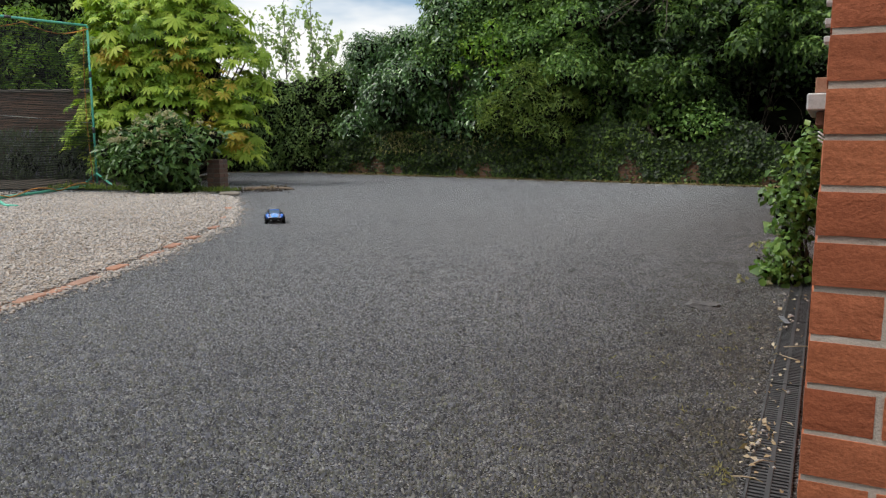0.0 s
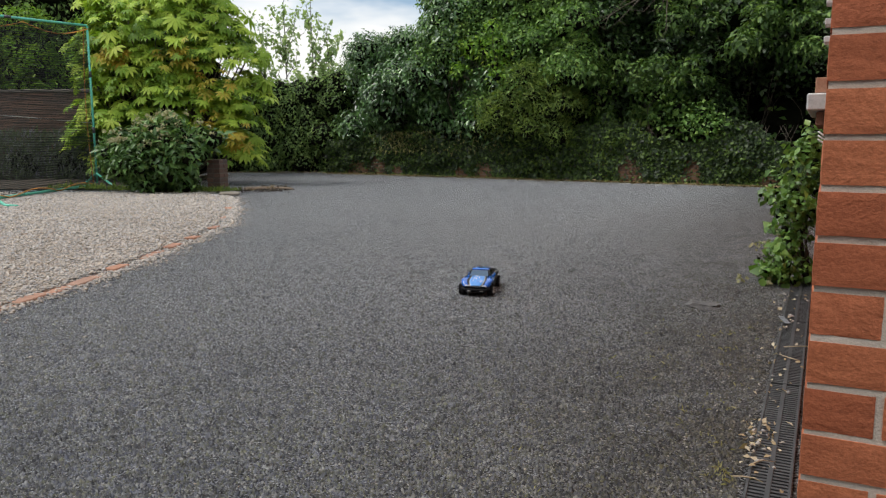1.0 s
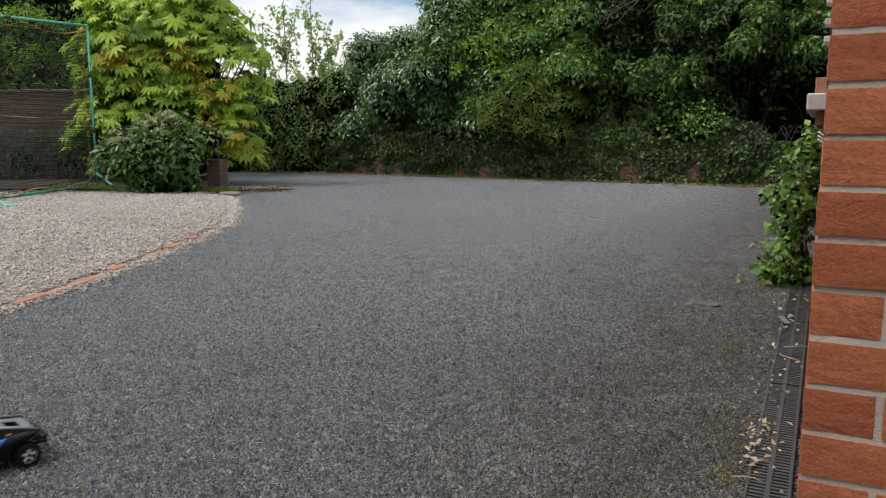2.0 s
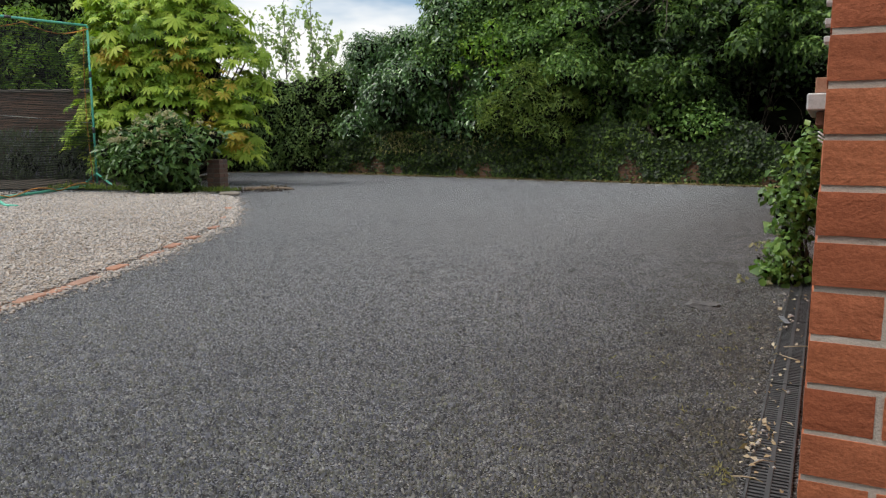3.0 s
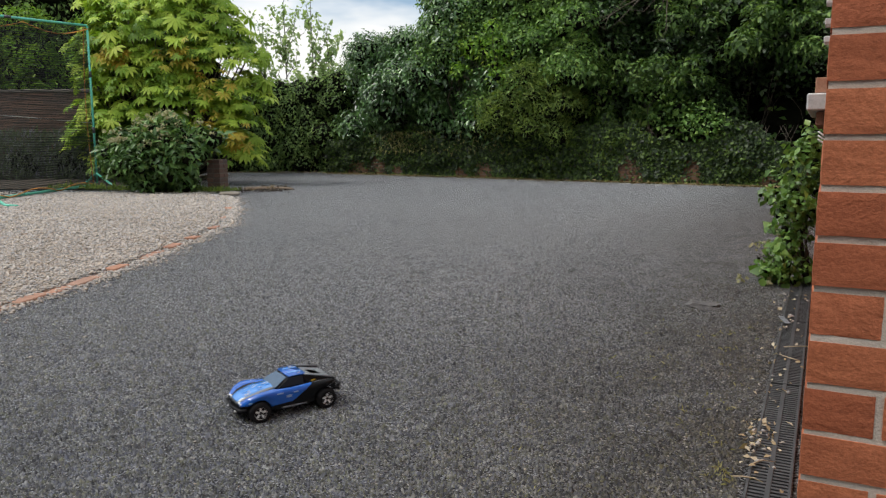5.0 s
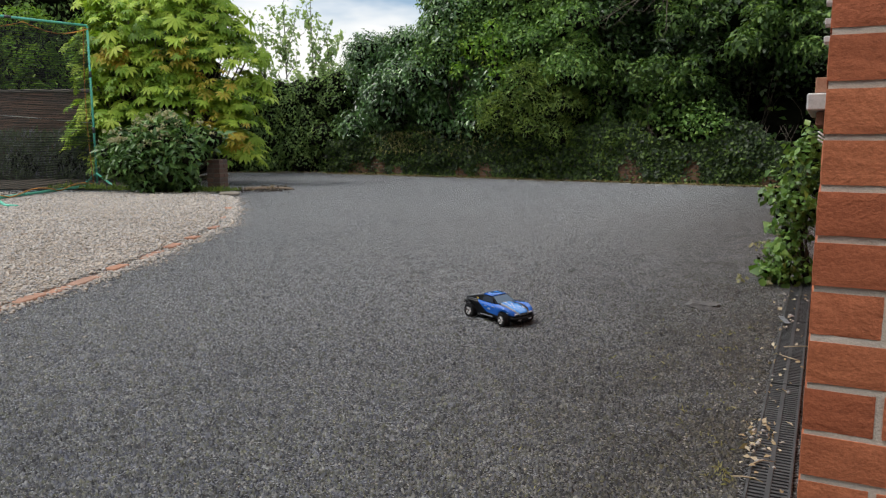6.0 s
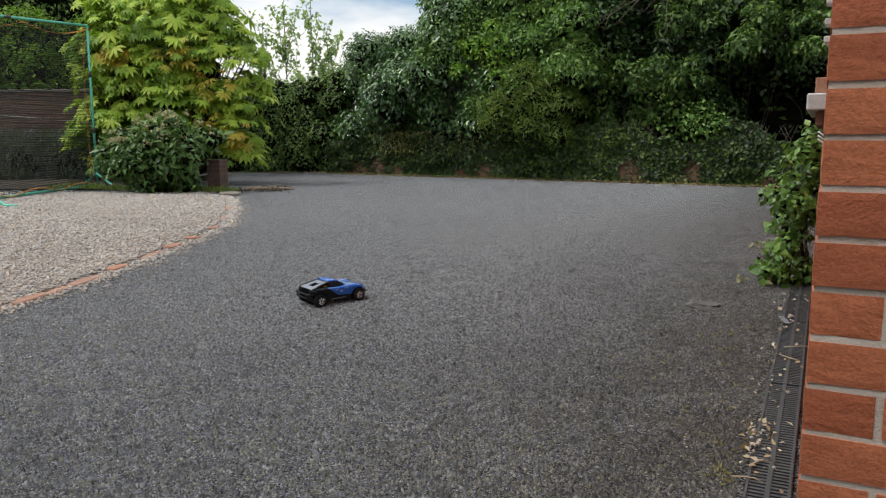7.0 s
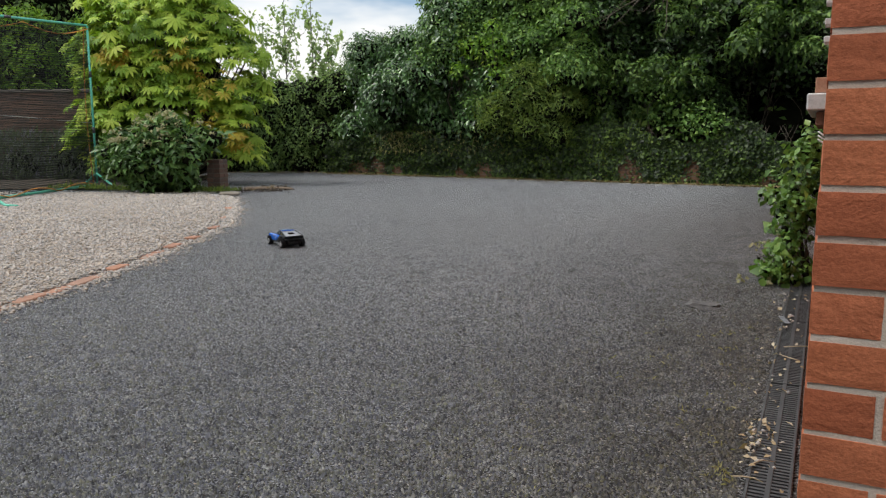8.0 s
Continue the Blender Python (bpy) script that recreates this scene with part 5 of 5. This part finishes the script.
# ======================= the toy truck =======================
AXLE, TRACK, TYRE = 0.118, 0.080, 0.034
SCALE = 1.022


def build_truck():
    car = thing("toy_truck", "blue and black radio-controlled short-course toy truck", "toy car", group="")
    top = line((-0.158, 0.094), (-0.15, 0.100), (-0.118, 0.103), (-0.06, 0.098), (0.0, 0.094), (0.06, 0.096), (0.10, 0.099), (0.125, 0.098), (0.15, 0.088), (0.168, 0.074), (0.175, 0.066))
    mid = line((-0.158, 0.090), (-0.1, 0.098), (0.0, 0.097), (0.045, 0.099), (0.1, 0.093), (0.15, 0.080), (0.168, 0.071), (0.175, 0.066))
    wide = line((-0.158, 0.080), (-0.118, 0.090), (-0.06, 0.082), (0.0, 0.078), (0.06, 0.081), (0.118, 0.090), (0.15, 0.082), (0.168, 0.070), (0.175, 0.060))

    def low(x):
        z = 0.034 if abs(x) < 0.13 else (0.050 if x > 0 else 0.064)
        for a in (AXLE, -AXLE):
            if abs(x - a) < 0.043:
                z = max(z, 0.034 + math.sqrt(0.043 ** 2 - (x - a) ** 2))
        return z
    bm = bmesh.new()
    n, secs, xs = 110, [], []
    for i in range(n + 1):
        x = -0.158 + 0.333 * i / n
        w, zt, zm, zb = wide(x), top(x), mid(x), low(x)
        zb = min(zb, zt - 0.008)
        side = [(w * (0.965 + 0.035 * math.sin(math.pi * min(u * 1.25, 1) * 0.5)), zb + u * (zt - 0.007 - zb)) for u in (0, 0.12, 0.25, 0.38, 0.52, 0.66, 0.8)]
        half = side + [(w * 0.97, zt - 0.007), (w * 0.86, zt), (w * 0.62, zt * 0.45 + zm * 0.55 - 0.003), (w * 0.50, zm - 0.004), (w * 0.44, zm + 0.001), (w * 0.2, zm + 0.002), (0, zm + 0.002)]
        pts = half + [(-y, z) for y, z in half[-2::-1]]
        secs.append([bm.verts.new((x, y, z)) for y, z in pts])
        xs.append(x)
    m = len(secs[0])
    level = bm.faces.layers.int.new("level")
    for i in range(n):
        for k in range(m - 1):
            f = bm.faces.new((secs[i][k], secs[i][k + 1], secs[i + 1][k + 1], secs[i + 1][k]))
            f.smooth = True
            f[level] = min(k, m - 2 - k) - 6
    for ring in (secs[0], secs[-1]):
        f = bm.faces.new(ring)
        f[level] = -6
    bmesh.ops.bisect_plane(bm, geom=list(bm.verts) + list(bm.edges) + list(bm.faces), plane_co=(0, 0, 0.049), plane_no=(0.03, 0, 1))
    # part lines of the paint: a swept edge and a short streak behind it
    for x0, lean in ((0.012, 1.45), (-0.034, 2.4), (-0.038, 2.4)):
        bmesh.ops.bisect_plane(bm, geom=list(bm.verts) + list(bm.edges) + list(bm.faces), plane_co=(x0, 0, 0.040), plane_no=Vector((1, 0, lean)).normalized())
    for f in bm.faces:
        c = f.calc_center_median()
        kk = f[level]

        def ahead(x0, lean):
            return c.x > x0 - lean * (c.z - 0.040)
        f.material_index = 0
        if kk <= 1:
            if not ahead(0.012, 1.45):
                f.material_index = 3 if ahead(-0.038, 2.4) and not ahead(-0.034, 2.4) and c.z > 0.075 else 1
            elif c.z < 0.049 - 0.03 * c.x and abs(c.x) < 0.10:
                f.material_index = 1
        elif kk == 2:
            f.material_index = 0 if ahead(0.012, 1.45) else 3
        elif kk == 3:
            f.material_index = 1
        elif kk == 4:
            f.material_index = 3 if c.x > 0.05 else 1
        else:
            f.material_index = 2 if c.x > 0.03 else 1
        if c.x > 0.152 and c.z < 0.062 and kk <= 1:
            f.material_index = 1
        if abs(c.x) > 0.157 and c.x < 0:
            f.material_index = 1
    bmesh.ops.recalc_face_normals(bm, faces=bm.faces)
    shell = part("body_shell", bm, [M_BLUE, M_BLACK, M_SKYBLUE, M_SILVER], car, "glossy blue and black body shell")

    # cab
    def prism(bm, lower, upper):
        lo = [bm.verts.new(p) for p in lower]
        up = [bm.verts.new(p) for p in upper]
        k = len(lo)
        fs = [bm.faces.new((lo[i], lo[(i + 1) % k], up[(i + 1) % k], up[i])) for i in range(k)]
        fs += [bm.faces.new(up), bm.faces.new(lo[::-1])]
        return fs
    def ring(x0, x1, y0, y1, z0, z1):
        return [(x0, y0, z0), (x0, -y0, z0), (x1, -y1, z1), (x1, y1, z1)]
    bm = bmesh.new()
    prism(bm, ring(0.056, -0.062, 0.064, 0.068, 0.092, 0.092), ring(0.004, -0.060, 0.050, 0.052, 0.130, 0.131))
    bmesh.ops.bevel(bm, geom=list(bm.edges), offset=0.004, segments=2, affect="EDGES")
    bmesh.ops.recalc_face_normals(bm, faces=bm.faces)
    cab = part("cab", smooth(bm), M_BLACK, car, "black cab pillars")
    bm = bmesh.new()
    prism(bm, ring(0.006, -0.062, 0.051, 0.053, 0.1285, 0.1295), ring(-0.002, -0.060, 0.046, 0.048, 0.1365, 0.1365))
    bmesh.ops.bevel(bm, geom=list(bm.edges), offset=0.003, segments=2, affect="EDGES")
    part("roof", smooth(bm), M_BLUE, car, "blue cab roof")
    for y in (-0.022, 0.022):
        bm = bmesh.new()
        box(bm, -0.054, y - 0.006, 0.1366, -0.006, y + 0.006, 0.1374)
        part("roof_stripe", bm, M_SKYBLUE, car)
    # worn streaks of pale and dark paint along the bonnet and roof
    streak = random.Random(4)
    for k in range(22):
        x, y, ln = streak.uniform(0.058, 0.150), streak.uniform(-0.034, 0.034), streak.uniform(0.006, 0.022)
        bm = bmesh.new()
        w, z0, z1 = streak.uniform(0.0008, 0.0022), mid(x - ln / 2) + 0.0022, mid(x + ln / 2) + 0.0022
        prism(bm, [(x - ln / 2, y - w, z0), (x + ln / 2, y - w * 0.3, z1), (x + ln / 2, y + w * 0.3, z1), (x - ln / 2, y + w, z0)], [(x - ln / 2, y - w, z0 + 0.0006), (x + ln / 2, y - w * 0.3, z1 + 0.0006), (x + ln / 2, y + w * 0.3, z1 + 0.0006), (x - ln / 2, y + w, z0 + 0.0006)])
        bmesh.ops.recalc_face_normals(bm, faces=bm.faces)
        part("paint_streak", bm, M_DECAL if k % 3 else M_BLUE, car)
    for k in range(9):
        x, y, ln = streak.uniform(-0.05, -0.012), streak.uniform(-0.038, 0.038), streak.uniform(0.005, 0.014)
        bm = bmesh.new()
        box(bm, x - ln / 2, y - 0.0012, 0.1370, x + ln / 2, y + 0.0012, 0.1380)
        part("paint_streak", bm, (M_DECAL, M_BLACK)[k % 2], car)
    # windows, set a little proud of the pillars
    def pane(name, quad, off, mat=M_GLASS, label=""):
        a, b, c, d = (Vector(q) for q in quad)
        nn = (b - a).cross(d - a).normalized() * off
        bm = bmesh.new()
        prism(bm, (a, b, c, d), (a + nn, b + nn, c + nn, d + nn))
        bmesh.ops.recalc_face_normals(bm, faces=bm.faces)
        return part(name, bm, mat, car, label)
    pane("windscreen", [(0.053, -0.055, 0.0975), (0.053, 0.055, 0.0975), (0.008, 0.044, 0.1275), (0.008, -0.044, 0.1275)], 0.0015, M_SCREEN, "clear bluish windscreen")
    for s in (1, -1):
        q = [(0.034, s * 0.0655, 0.099), (-0.045, s * 0.0665, 0.100), (-0.047, s * 0.0550, 0.126), (0.006, s * 0.0540, 0.126)]
        pane("side_window", q if s > 0 else q[::-1], -0.001 if s > 0 else -0.001)
    # bed with sloping sails and a vented cover
    for s in (1, -1):
        bm = bmesh.new()
        prism(bm, [(-0.052, s * 0.058, 0.092), (-0.156, s * 0.070, 0.090), (-0.156, s * 0.066, 0.098), (-0.052, s * 0.050, 0.130)],
              [(-0.052, s * 0.066, 0.092), (-0.156, s * 0.079, 0.090), (-0.156, s * 0.073, 0.100), (-0.052, s * 0.054, 0.131)])
        bmesh.ops.recalc_face_normals(bm, faces=bm.faces)
        part("bed_side", bm, M_BLACK, car, "black sloping bed side")
        bm = bmesh.new()
        tube(bm, [(-0.054, s * 0.054, 0.1325), (-0.11, s * 0.062, 0.1175), (-0.157, s * 0.070, 0.1005)], 0.0040, 8)
        part("bed_rail", bm, M_SILVER, car, "silver bed rail")
        bm = bmesh.new()
        box(bm, -0.086, s * 0.0690 - 0.001, 0.104, -0.072, s * 0.0690 + 0.001, 0.110)
        part("decal", bm, M_YELLOW, car, "small yellow decal")
    bm = bmesh.new()
    def deck(x):
        return 0.128 - (-0.056 - x) * 0.31
    for x0, x1, y0, y1 in ((-0.056, -0.088, -0.052, 0.052), (-0.088, -0.128, -0.058, -0.024), (-0.088, -0.128, 0.024, 0.058), (-0.128, -0.156, -0.066, 0.066)):
        prism(bm, [(x0, y0, deck(x0) - 0.004), (x0, y1, deck(x0) - 0.004), (x1, y1, deck(x1) - 0.004), (x1, y0, deck(x1) - 0.004)], [(x0, y0, deck(x0)), (x0, y1, deck(x0)), (x1, y1, deck(x1)), (x1, y0, deck(x1))])
    bmesh.ops.recalc_face_normals(bm, faces=bm.faces)
    part("bed_cover", bm, M_COVER, car, "grey vented bed cover")
    bm = bmesh.new()
    box(bm, -0.158, -0.068, 0.066, -0.153, 0.068, 0.0955, 0.002)
    part("tailgate", bm, M_BLACK, car)
    for y in (-0.05, 0.05):
        bm = bmesh.new()
        box(bm, -0.1605, y - 0.011, 0.080, -0.158, y + 0.011, 0.089, 0.001)
        part("tail_light", bm, M_GLASS, car)
    for y in (-0.048, 0.048):
        bm = bmesh.new()
        box(bm, 0.166, y - 0.012, 0.060, 0.1745, y + 0.012, 0.069, 0.002)
        part("headlight", bm, M_DECAL, car, "white headlight")
    for k in range(5):
        bm = bmesh.new()
        box(bm, 0.170, -0.030 + 0.0125 * k, 0.0585, 0.1765, -0.0225 + 0.0125 * k, 0.0655, 0.001)
        part("grille_bar", bm, M_SILVER, car)
    # bumpers, chassis and arms
    bm = bmesh.new()
    tube(bm, [(0.160, -0.078, 0.050), (0.180, -0.060, 0.047), (0.187, 0, 0.046), (0.180, 0.060, 0.047), (0.160, 0.078, 0.050)], 0.005, 8)
    box(bm, 0.14, -0.05, 0.030, 0.182, 0.05, 0.044, 0.003)
    part("front_bumper", bm, M_TRIM, car, "black front bumper")
    for y in (-0.034, 0.034):
        bm = bmesh.new()
        tube(bm, [(0.180, y - 0.010, 0.040), (0.1855, y, 0.0385), (0.180, y + 0.010, 0.040)], 0.003, 6)
        part("skid_loop", bm, M_CHROME, car, "bright skid loop")
    bm = bmesh.new()
    tube(bm, [(-0.166, -0.078, 0.072), (-0.180, -0.064, 0.071), (-0.184, 0, 0.071), (-0.180, 0.064, 0.071), (-0.166, 0.078, 0.072)], 0.005, 8)
    tube(bm, [(-0.178, -0.06, 0.050), (-0.182, 0, 0.050), (-0.178, 0.06, 0.050)], 0.005, 8)
    for y in (-0.055, 0, 0.055):
        tube(bm, [(-0.150, y, 0.052), (-0.180, y, 0.052), (-0.181, y, 0.071)], 0.0042, 6)
    part("rear_bumper", bm, M_TRIM, car, "black tubular rear bumper")
    bm = bmesh.new()
    box(bm, -0.15, -0.045, 0.022, 0.15, 0.045, 0.060, 0.006)
    box(bm, -0.072, -0.072, 0.026, 0.072, 0.072, 0.040, 0.004)
    part("chassis", bm, M_TRIM, car, "black chassis tub")
    for s in (1, -1):
        bm = bmesh.new()
        box(bm, -0.050, s * 0.078 - 0.003, 0.031, 0.040, s * 0.078 + 0.003, 0.0355, 0.0015)
        part("side_step", bm, M_SILVER, car, "grey side step")
        bm = bmesh.new()
        box(bm, 0.005, s * 0.0795 - 0.0012, 0.066, 0.022, s * 0.0795 + 0.0012, 0.074)
        part("decal", bm, M_PALEBLUE, car, "small pale blue decal")
        for x, z, ln in ((0.045, 0.084, 0.022), (-0.012, 0.080, 0.016), (0.148, 0.072, 0.012)):
            bm = bmesh.new()
            yy = s * (wide(x) + 0.0006)
            box(bm, x - ln / 2, yy - 0.0012, z - 0.0018, x + ln / 2, yy + 0.0012, z + 0.0018)
            part("decal", bm, M_PALEBLUE, car, "small pale blue decal")
    for x in (AXLE, -AXLE):
        bm = bmesh.new()
        tube(bm, [(x, -0.066, 0.034), (x, 0.066, 0.034)], 0.006, 6)
        box(bm, x - 0.016, -0.062, 0.028, x + 0.016, 0.062, 0.034, 0.002)
        part("axle", bm, M_TRIM, car)
    # wheels
    wheels = []
    for x, s in ((AXLE, 1), (AXLE, -1), (-AXLE, 1), (-AXLE, -1)):
        wheel = new("wheel")
        wheel.parent = car
        bm = bmesh.new()
        h = 0.0175
        lathe(bm, [(0.0185, -h * 0.9), (0.029, -h), (0.0330, -h * 0.8), (TYRE, -h * 0.4), (TYRE, h * 0.4), (0.0330, h * 0.8), (0.029, h), (0.0185, h * 0.9)], 28, 0, True)
        for k in range(28):
            a = 2 * math.pi * k / 28
            for y in (-h * 0.6, h * 0.6):
                c = Vector((TYRE * math.cos(a), y, TYRE * math.sin(a)))
                r = bmesh.ops.create_cube(bm, size=1)
                bmesh.ops.scale(bm, vec=(0.0032, 0.009, 0.004), verts=r["verts"])
                bmesh.ops.rotate(bm, verts=r["verts"], matrix=Matrix.Rotation(-a, 3, "Y"))
                bmesh.ops.translate(bm, verts=r["verts"], vec=c * 0.985 + Vector((0, c.y * 0.015, 0)))
        part("tyre", bm, M_TYRE, wheel, "black knobbly tyre")
        bm = bmesh.new()
        lathe(bm, [(0.0205, -h * 0.98), (0.0190, -h * 0.85), (0.0185, -h * 0.5), (0.0185, h * 0.5), (0.0190, h * 0.85), (0.0205, h * 0.98)], 24)
        yo = s * h * 0.72
        for k in range(5):
            a = 2 * math.pi * k / 5
            bx = bmesh.ops.create_cube(bm, size=1)
            bmesh.ops.scale(bm, vec=(0.0155, 0.004, 0.0065), verts=bx["verts"])
            bmesh.ops.translate(bm, verts=bx["verts"], vec=(0.0105, yo, 0))
            bmesh.ops.rotate(bm, verts=bx["verts"], cent=(0, 0, 0), matrix=Matrix.Rotation(a, 3, "Y"))
        part("rim", bm, M_CHROME, wheel, "chrome five-spoke rim")
        bm = bmesh.new()
        lathe(bm, [(0.0005, yo - 0.004), (0.0052, yo - 0.004), (0.0052, yo + s * 0.003), (0.0005, yo + s * 0.004)], 12)
        lathe(bm, [(0.0005, yo - s * 0.006), (0.0185, yo - s * 0.006)], 16)
        part("hub", bm, M_TRIM, wheel)
        wheel.matrix_basis = pose(x, s * TRACK, TYRE)
        wheels.append((wheel, x, s))
    for o in car.children:
        if not o.name.startswith("wheel"):
            o.location.z = -0.003
            for v in o.data.vertices:
                if v.co.z > 0.092:
                    v.co.z = 0.092 + 0.85 * (v.co.z - 0.092)
    # full size of the model
    for o in list(car.children) + [q for w in car.children for q in w.children]:
        if o.data is not None:
            o.data.transform(Matrix.Scale(SCALE, 4))
        if o.parent is car and not o.name.startswith("wheel"):
            o.location.z *= SCALE
    return car, wheels


truck, truck_wheels = build_truck()

# ======================= bricks, one by one =======================
build_edging()
build_house_bricks()


def build_back_wall_bricks():
    bm = bmesh.new()
    box(bm, -0.107, 0, -0.0325, 0.107, 0.1, 0.0325, 0.005)
    me = link_mesh("brick", bm, M_BRICK_OLD)
    for k in range(6):
        for i in range(49):
            b = part("brick", me, None, back_wall)
            b.location = (-0.45 + 0.225 * i + (0.1125 if k % 2 else 0), random.uniform(-0.006, 0.004), 0.04 + 0.075 * k)


build_back_wall_bricks()


def build_garden_wall_bricks():
    bm = bmesh.new()
    box(bm, -0.107, 0, -0.0325, 0.107, 0.1, 0.0325)
    me = link_mesh("brick", bm, M_BRICK_DARK)
    for k in range(18):
        for i in range(16):
            b = part("brick", me, None, garden_wall)
            b.location = (3.3 + 0.225 * i + (0.1125 if k % 2 else 0), random.uniform(-0.006, 0.004), 0.47 + 0.075 * k)


build_garden_wall_bricks()


# ======================= movement =======================
def truck_rows():
    """Seconds, place on the tarmac and heading of the truck."""
    rows = [(0.0, -1.703, 7.566, 283), (0.1, -1.635, 7.252, 296), (0.2, -1.438, 6.844, 312), (0.3, -1.221, 6.563, 322), (0.4, -0.852, 6.206, 332), (0.5, -0.557, 5.988, 325),
            (0.6, -0.197, 5.665, 308), (0.7, 0.007, 5.407, 298), (0.8, 0.179, 5.003, 286), (0.9, 0.205, 4.709, 272), (1.0, 0.221, 4.372, 258), (1.1, 0.155, 4.146, 245),
            (1.2, 0.027, 3.903, 234), (1.3, -0.096, 3.739, 234), (1.4, -0.289, 3.459, 234), (1.5, -0.452, 3.232, 234), (1.6, -0.684, 2.903, 234), (1.7, -0.813, 2.708, 232),
            (2.0, -1.36, 2.06, 228), (2.3, -1.80, 1.62, 220), (2.8, -1.99, 1.46, 214), (3.4, -1.96, 1.49, 212), (3.8, -1.66, 1.76, 209), (4.0, -1.425, 1.935, 207),
            (4.1, -1.355, 2.007, 207), (4.2, -1.290, 2.105, 207), (4.3, -1.240, 2.170, 206), (4.4, -1.168, 2.243, 204), (4.5, -1.090, 2.287, 205), (4.6, -0.975, 2.337, 206), (4.7, -0.880, 2.376, 208),
            (5.0, -0.56, 2.55, 214), (5.3, -0.10, 2.85, 234), (5.55, 0.22, 3.16, 259),
            (5.8, 0.344, 3.442, 286), (5.9, 0.333, 3.565, 297), (6.0, 0.283, 3.733, 309), (6.1, 0.225, 3.847, 318), (6.2, 0.119, 4.006, 331), (6.3, 0.029, 4.078, 342), (6.4, -0.113, 4.164, 355),
            (6.5, -0.225, 4.192, 369), (6.6, -0.376, 4.191, 382), (6.7, -0.476, 4.179, 392), (6.8, -0.571, 4.150, 398), (6.9, -0.603, 4.128, 399), (7.0, -0.620, 4.114, 399), (7.1, -0.618, 4.113, 399),
            (7.2, -0.591, 4.153, 403), (7.3, -0.549, 4.210, 413), (7.4, -0.475, 4.386, 432), (7.5, -0.445, 4.594, 447), (7.6, -0.483, 4.911, 467), (7.7, -0.567, 5.145, 480),
            (7.8, -0.770, 5.458, 491), (7.9, -0.965, 5.645, 494), (8.0, -1.266, 6.000, 485)]
    return rows


def motions():
    rows = truck_rows()
    keyed = []
    for t, x, y, h in rows:
        slope = math.degrees(math.atan((ground_z(y + 0.1) - ground_z(y - 0.1)) / 0.2))
        keyed.append((t, pose(x, y, ground_z(y), slope, 0, 0) @ pose(0, 0, 0, 0, 0, h)))
    walk(truck, keyed)
    # wheels roll with the ground covered, and the front pair steers
    ts = [k / 30 for k in range(0, 241)]
    T = [r[0] for r in rows]
    X, Y, H = (np.interp(ts, T, [r[k] for r in rows]) for k in (1, 2, 3))
    roll = [0.0]
    for i in range(1, len(ts)):
        fwd = (X[i] - X[i - 1]) * math.cos(radians(H[i])) + (Y[i] - Y[i - 1]) * math.sin(radians(H[i]))
        roll.append(roll[-1] + max(-80, min(80, math.degrees(fwd / (TYRE * SCALE)))))
    for wheel, x, s in truck_wheels:
        wr = []
        for i, t in enumerate(ts):
            j, k = max(i - 3, 0), min(i + 3, len(ts) - 1)
            step = math.hypot(X[k] - X[j], Y[k] - Y[j])
            fwd = (X[k] - X[j]) * math.cos(radians(H[i])) + (Y[k] - Y[j]) * math.sin(radians(H[i]))
            turn = (H[k] - H[j]) * (1 if fwd >= 0 else -1)
            steer = max(-24, min(24, turn * 0.22 / max(step, 0.12) * 0.8)) if x > 0 else 0.0
            wr.append((t, pose(x * SCALE, s * TRACK * SCALE, TYRE * SCALE, 0, 0, steer) @ pose(0, 0, 0, 0, roll[i], 0)))
        walk(wheel, wr)


motions()
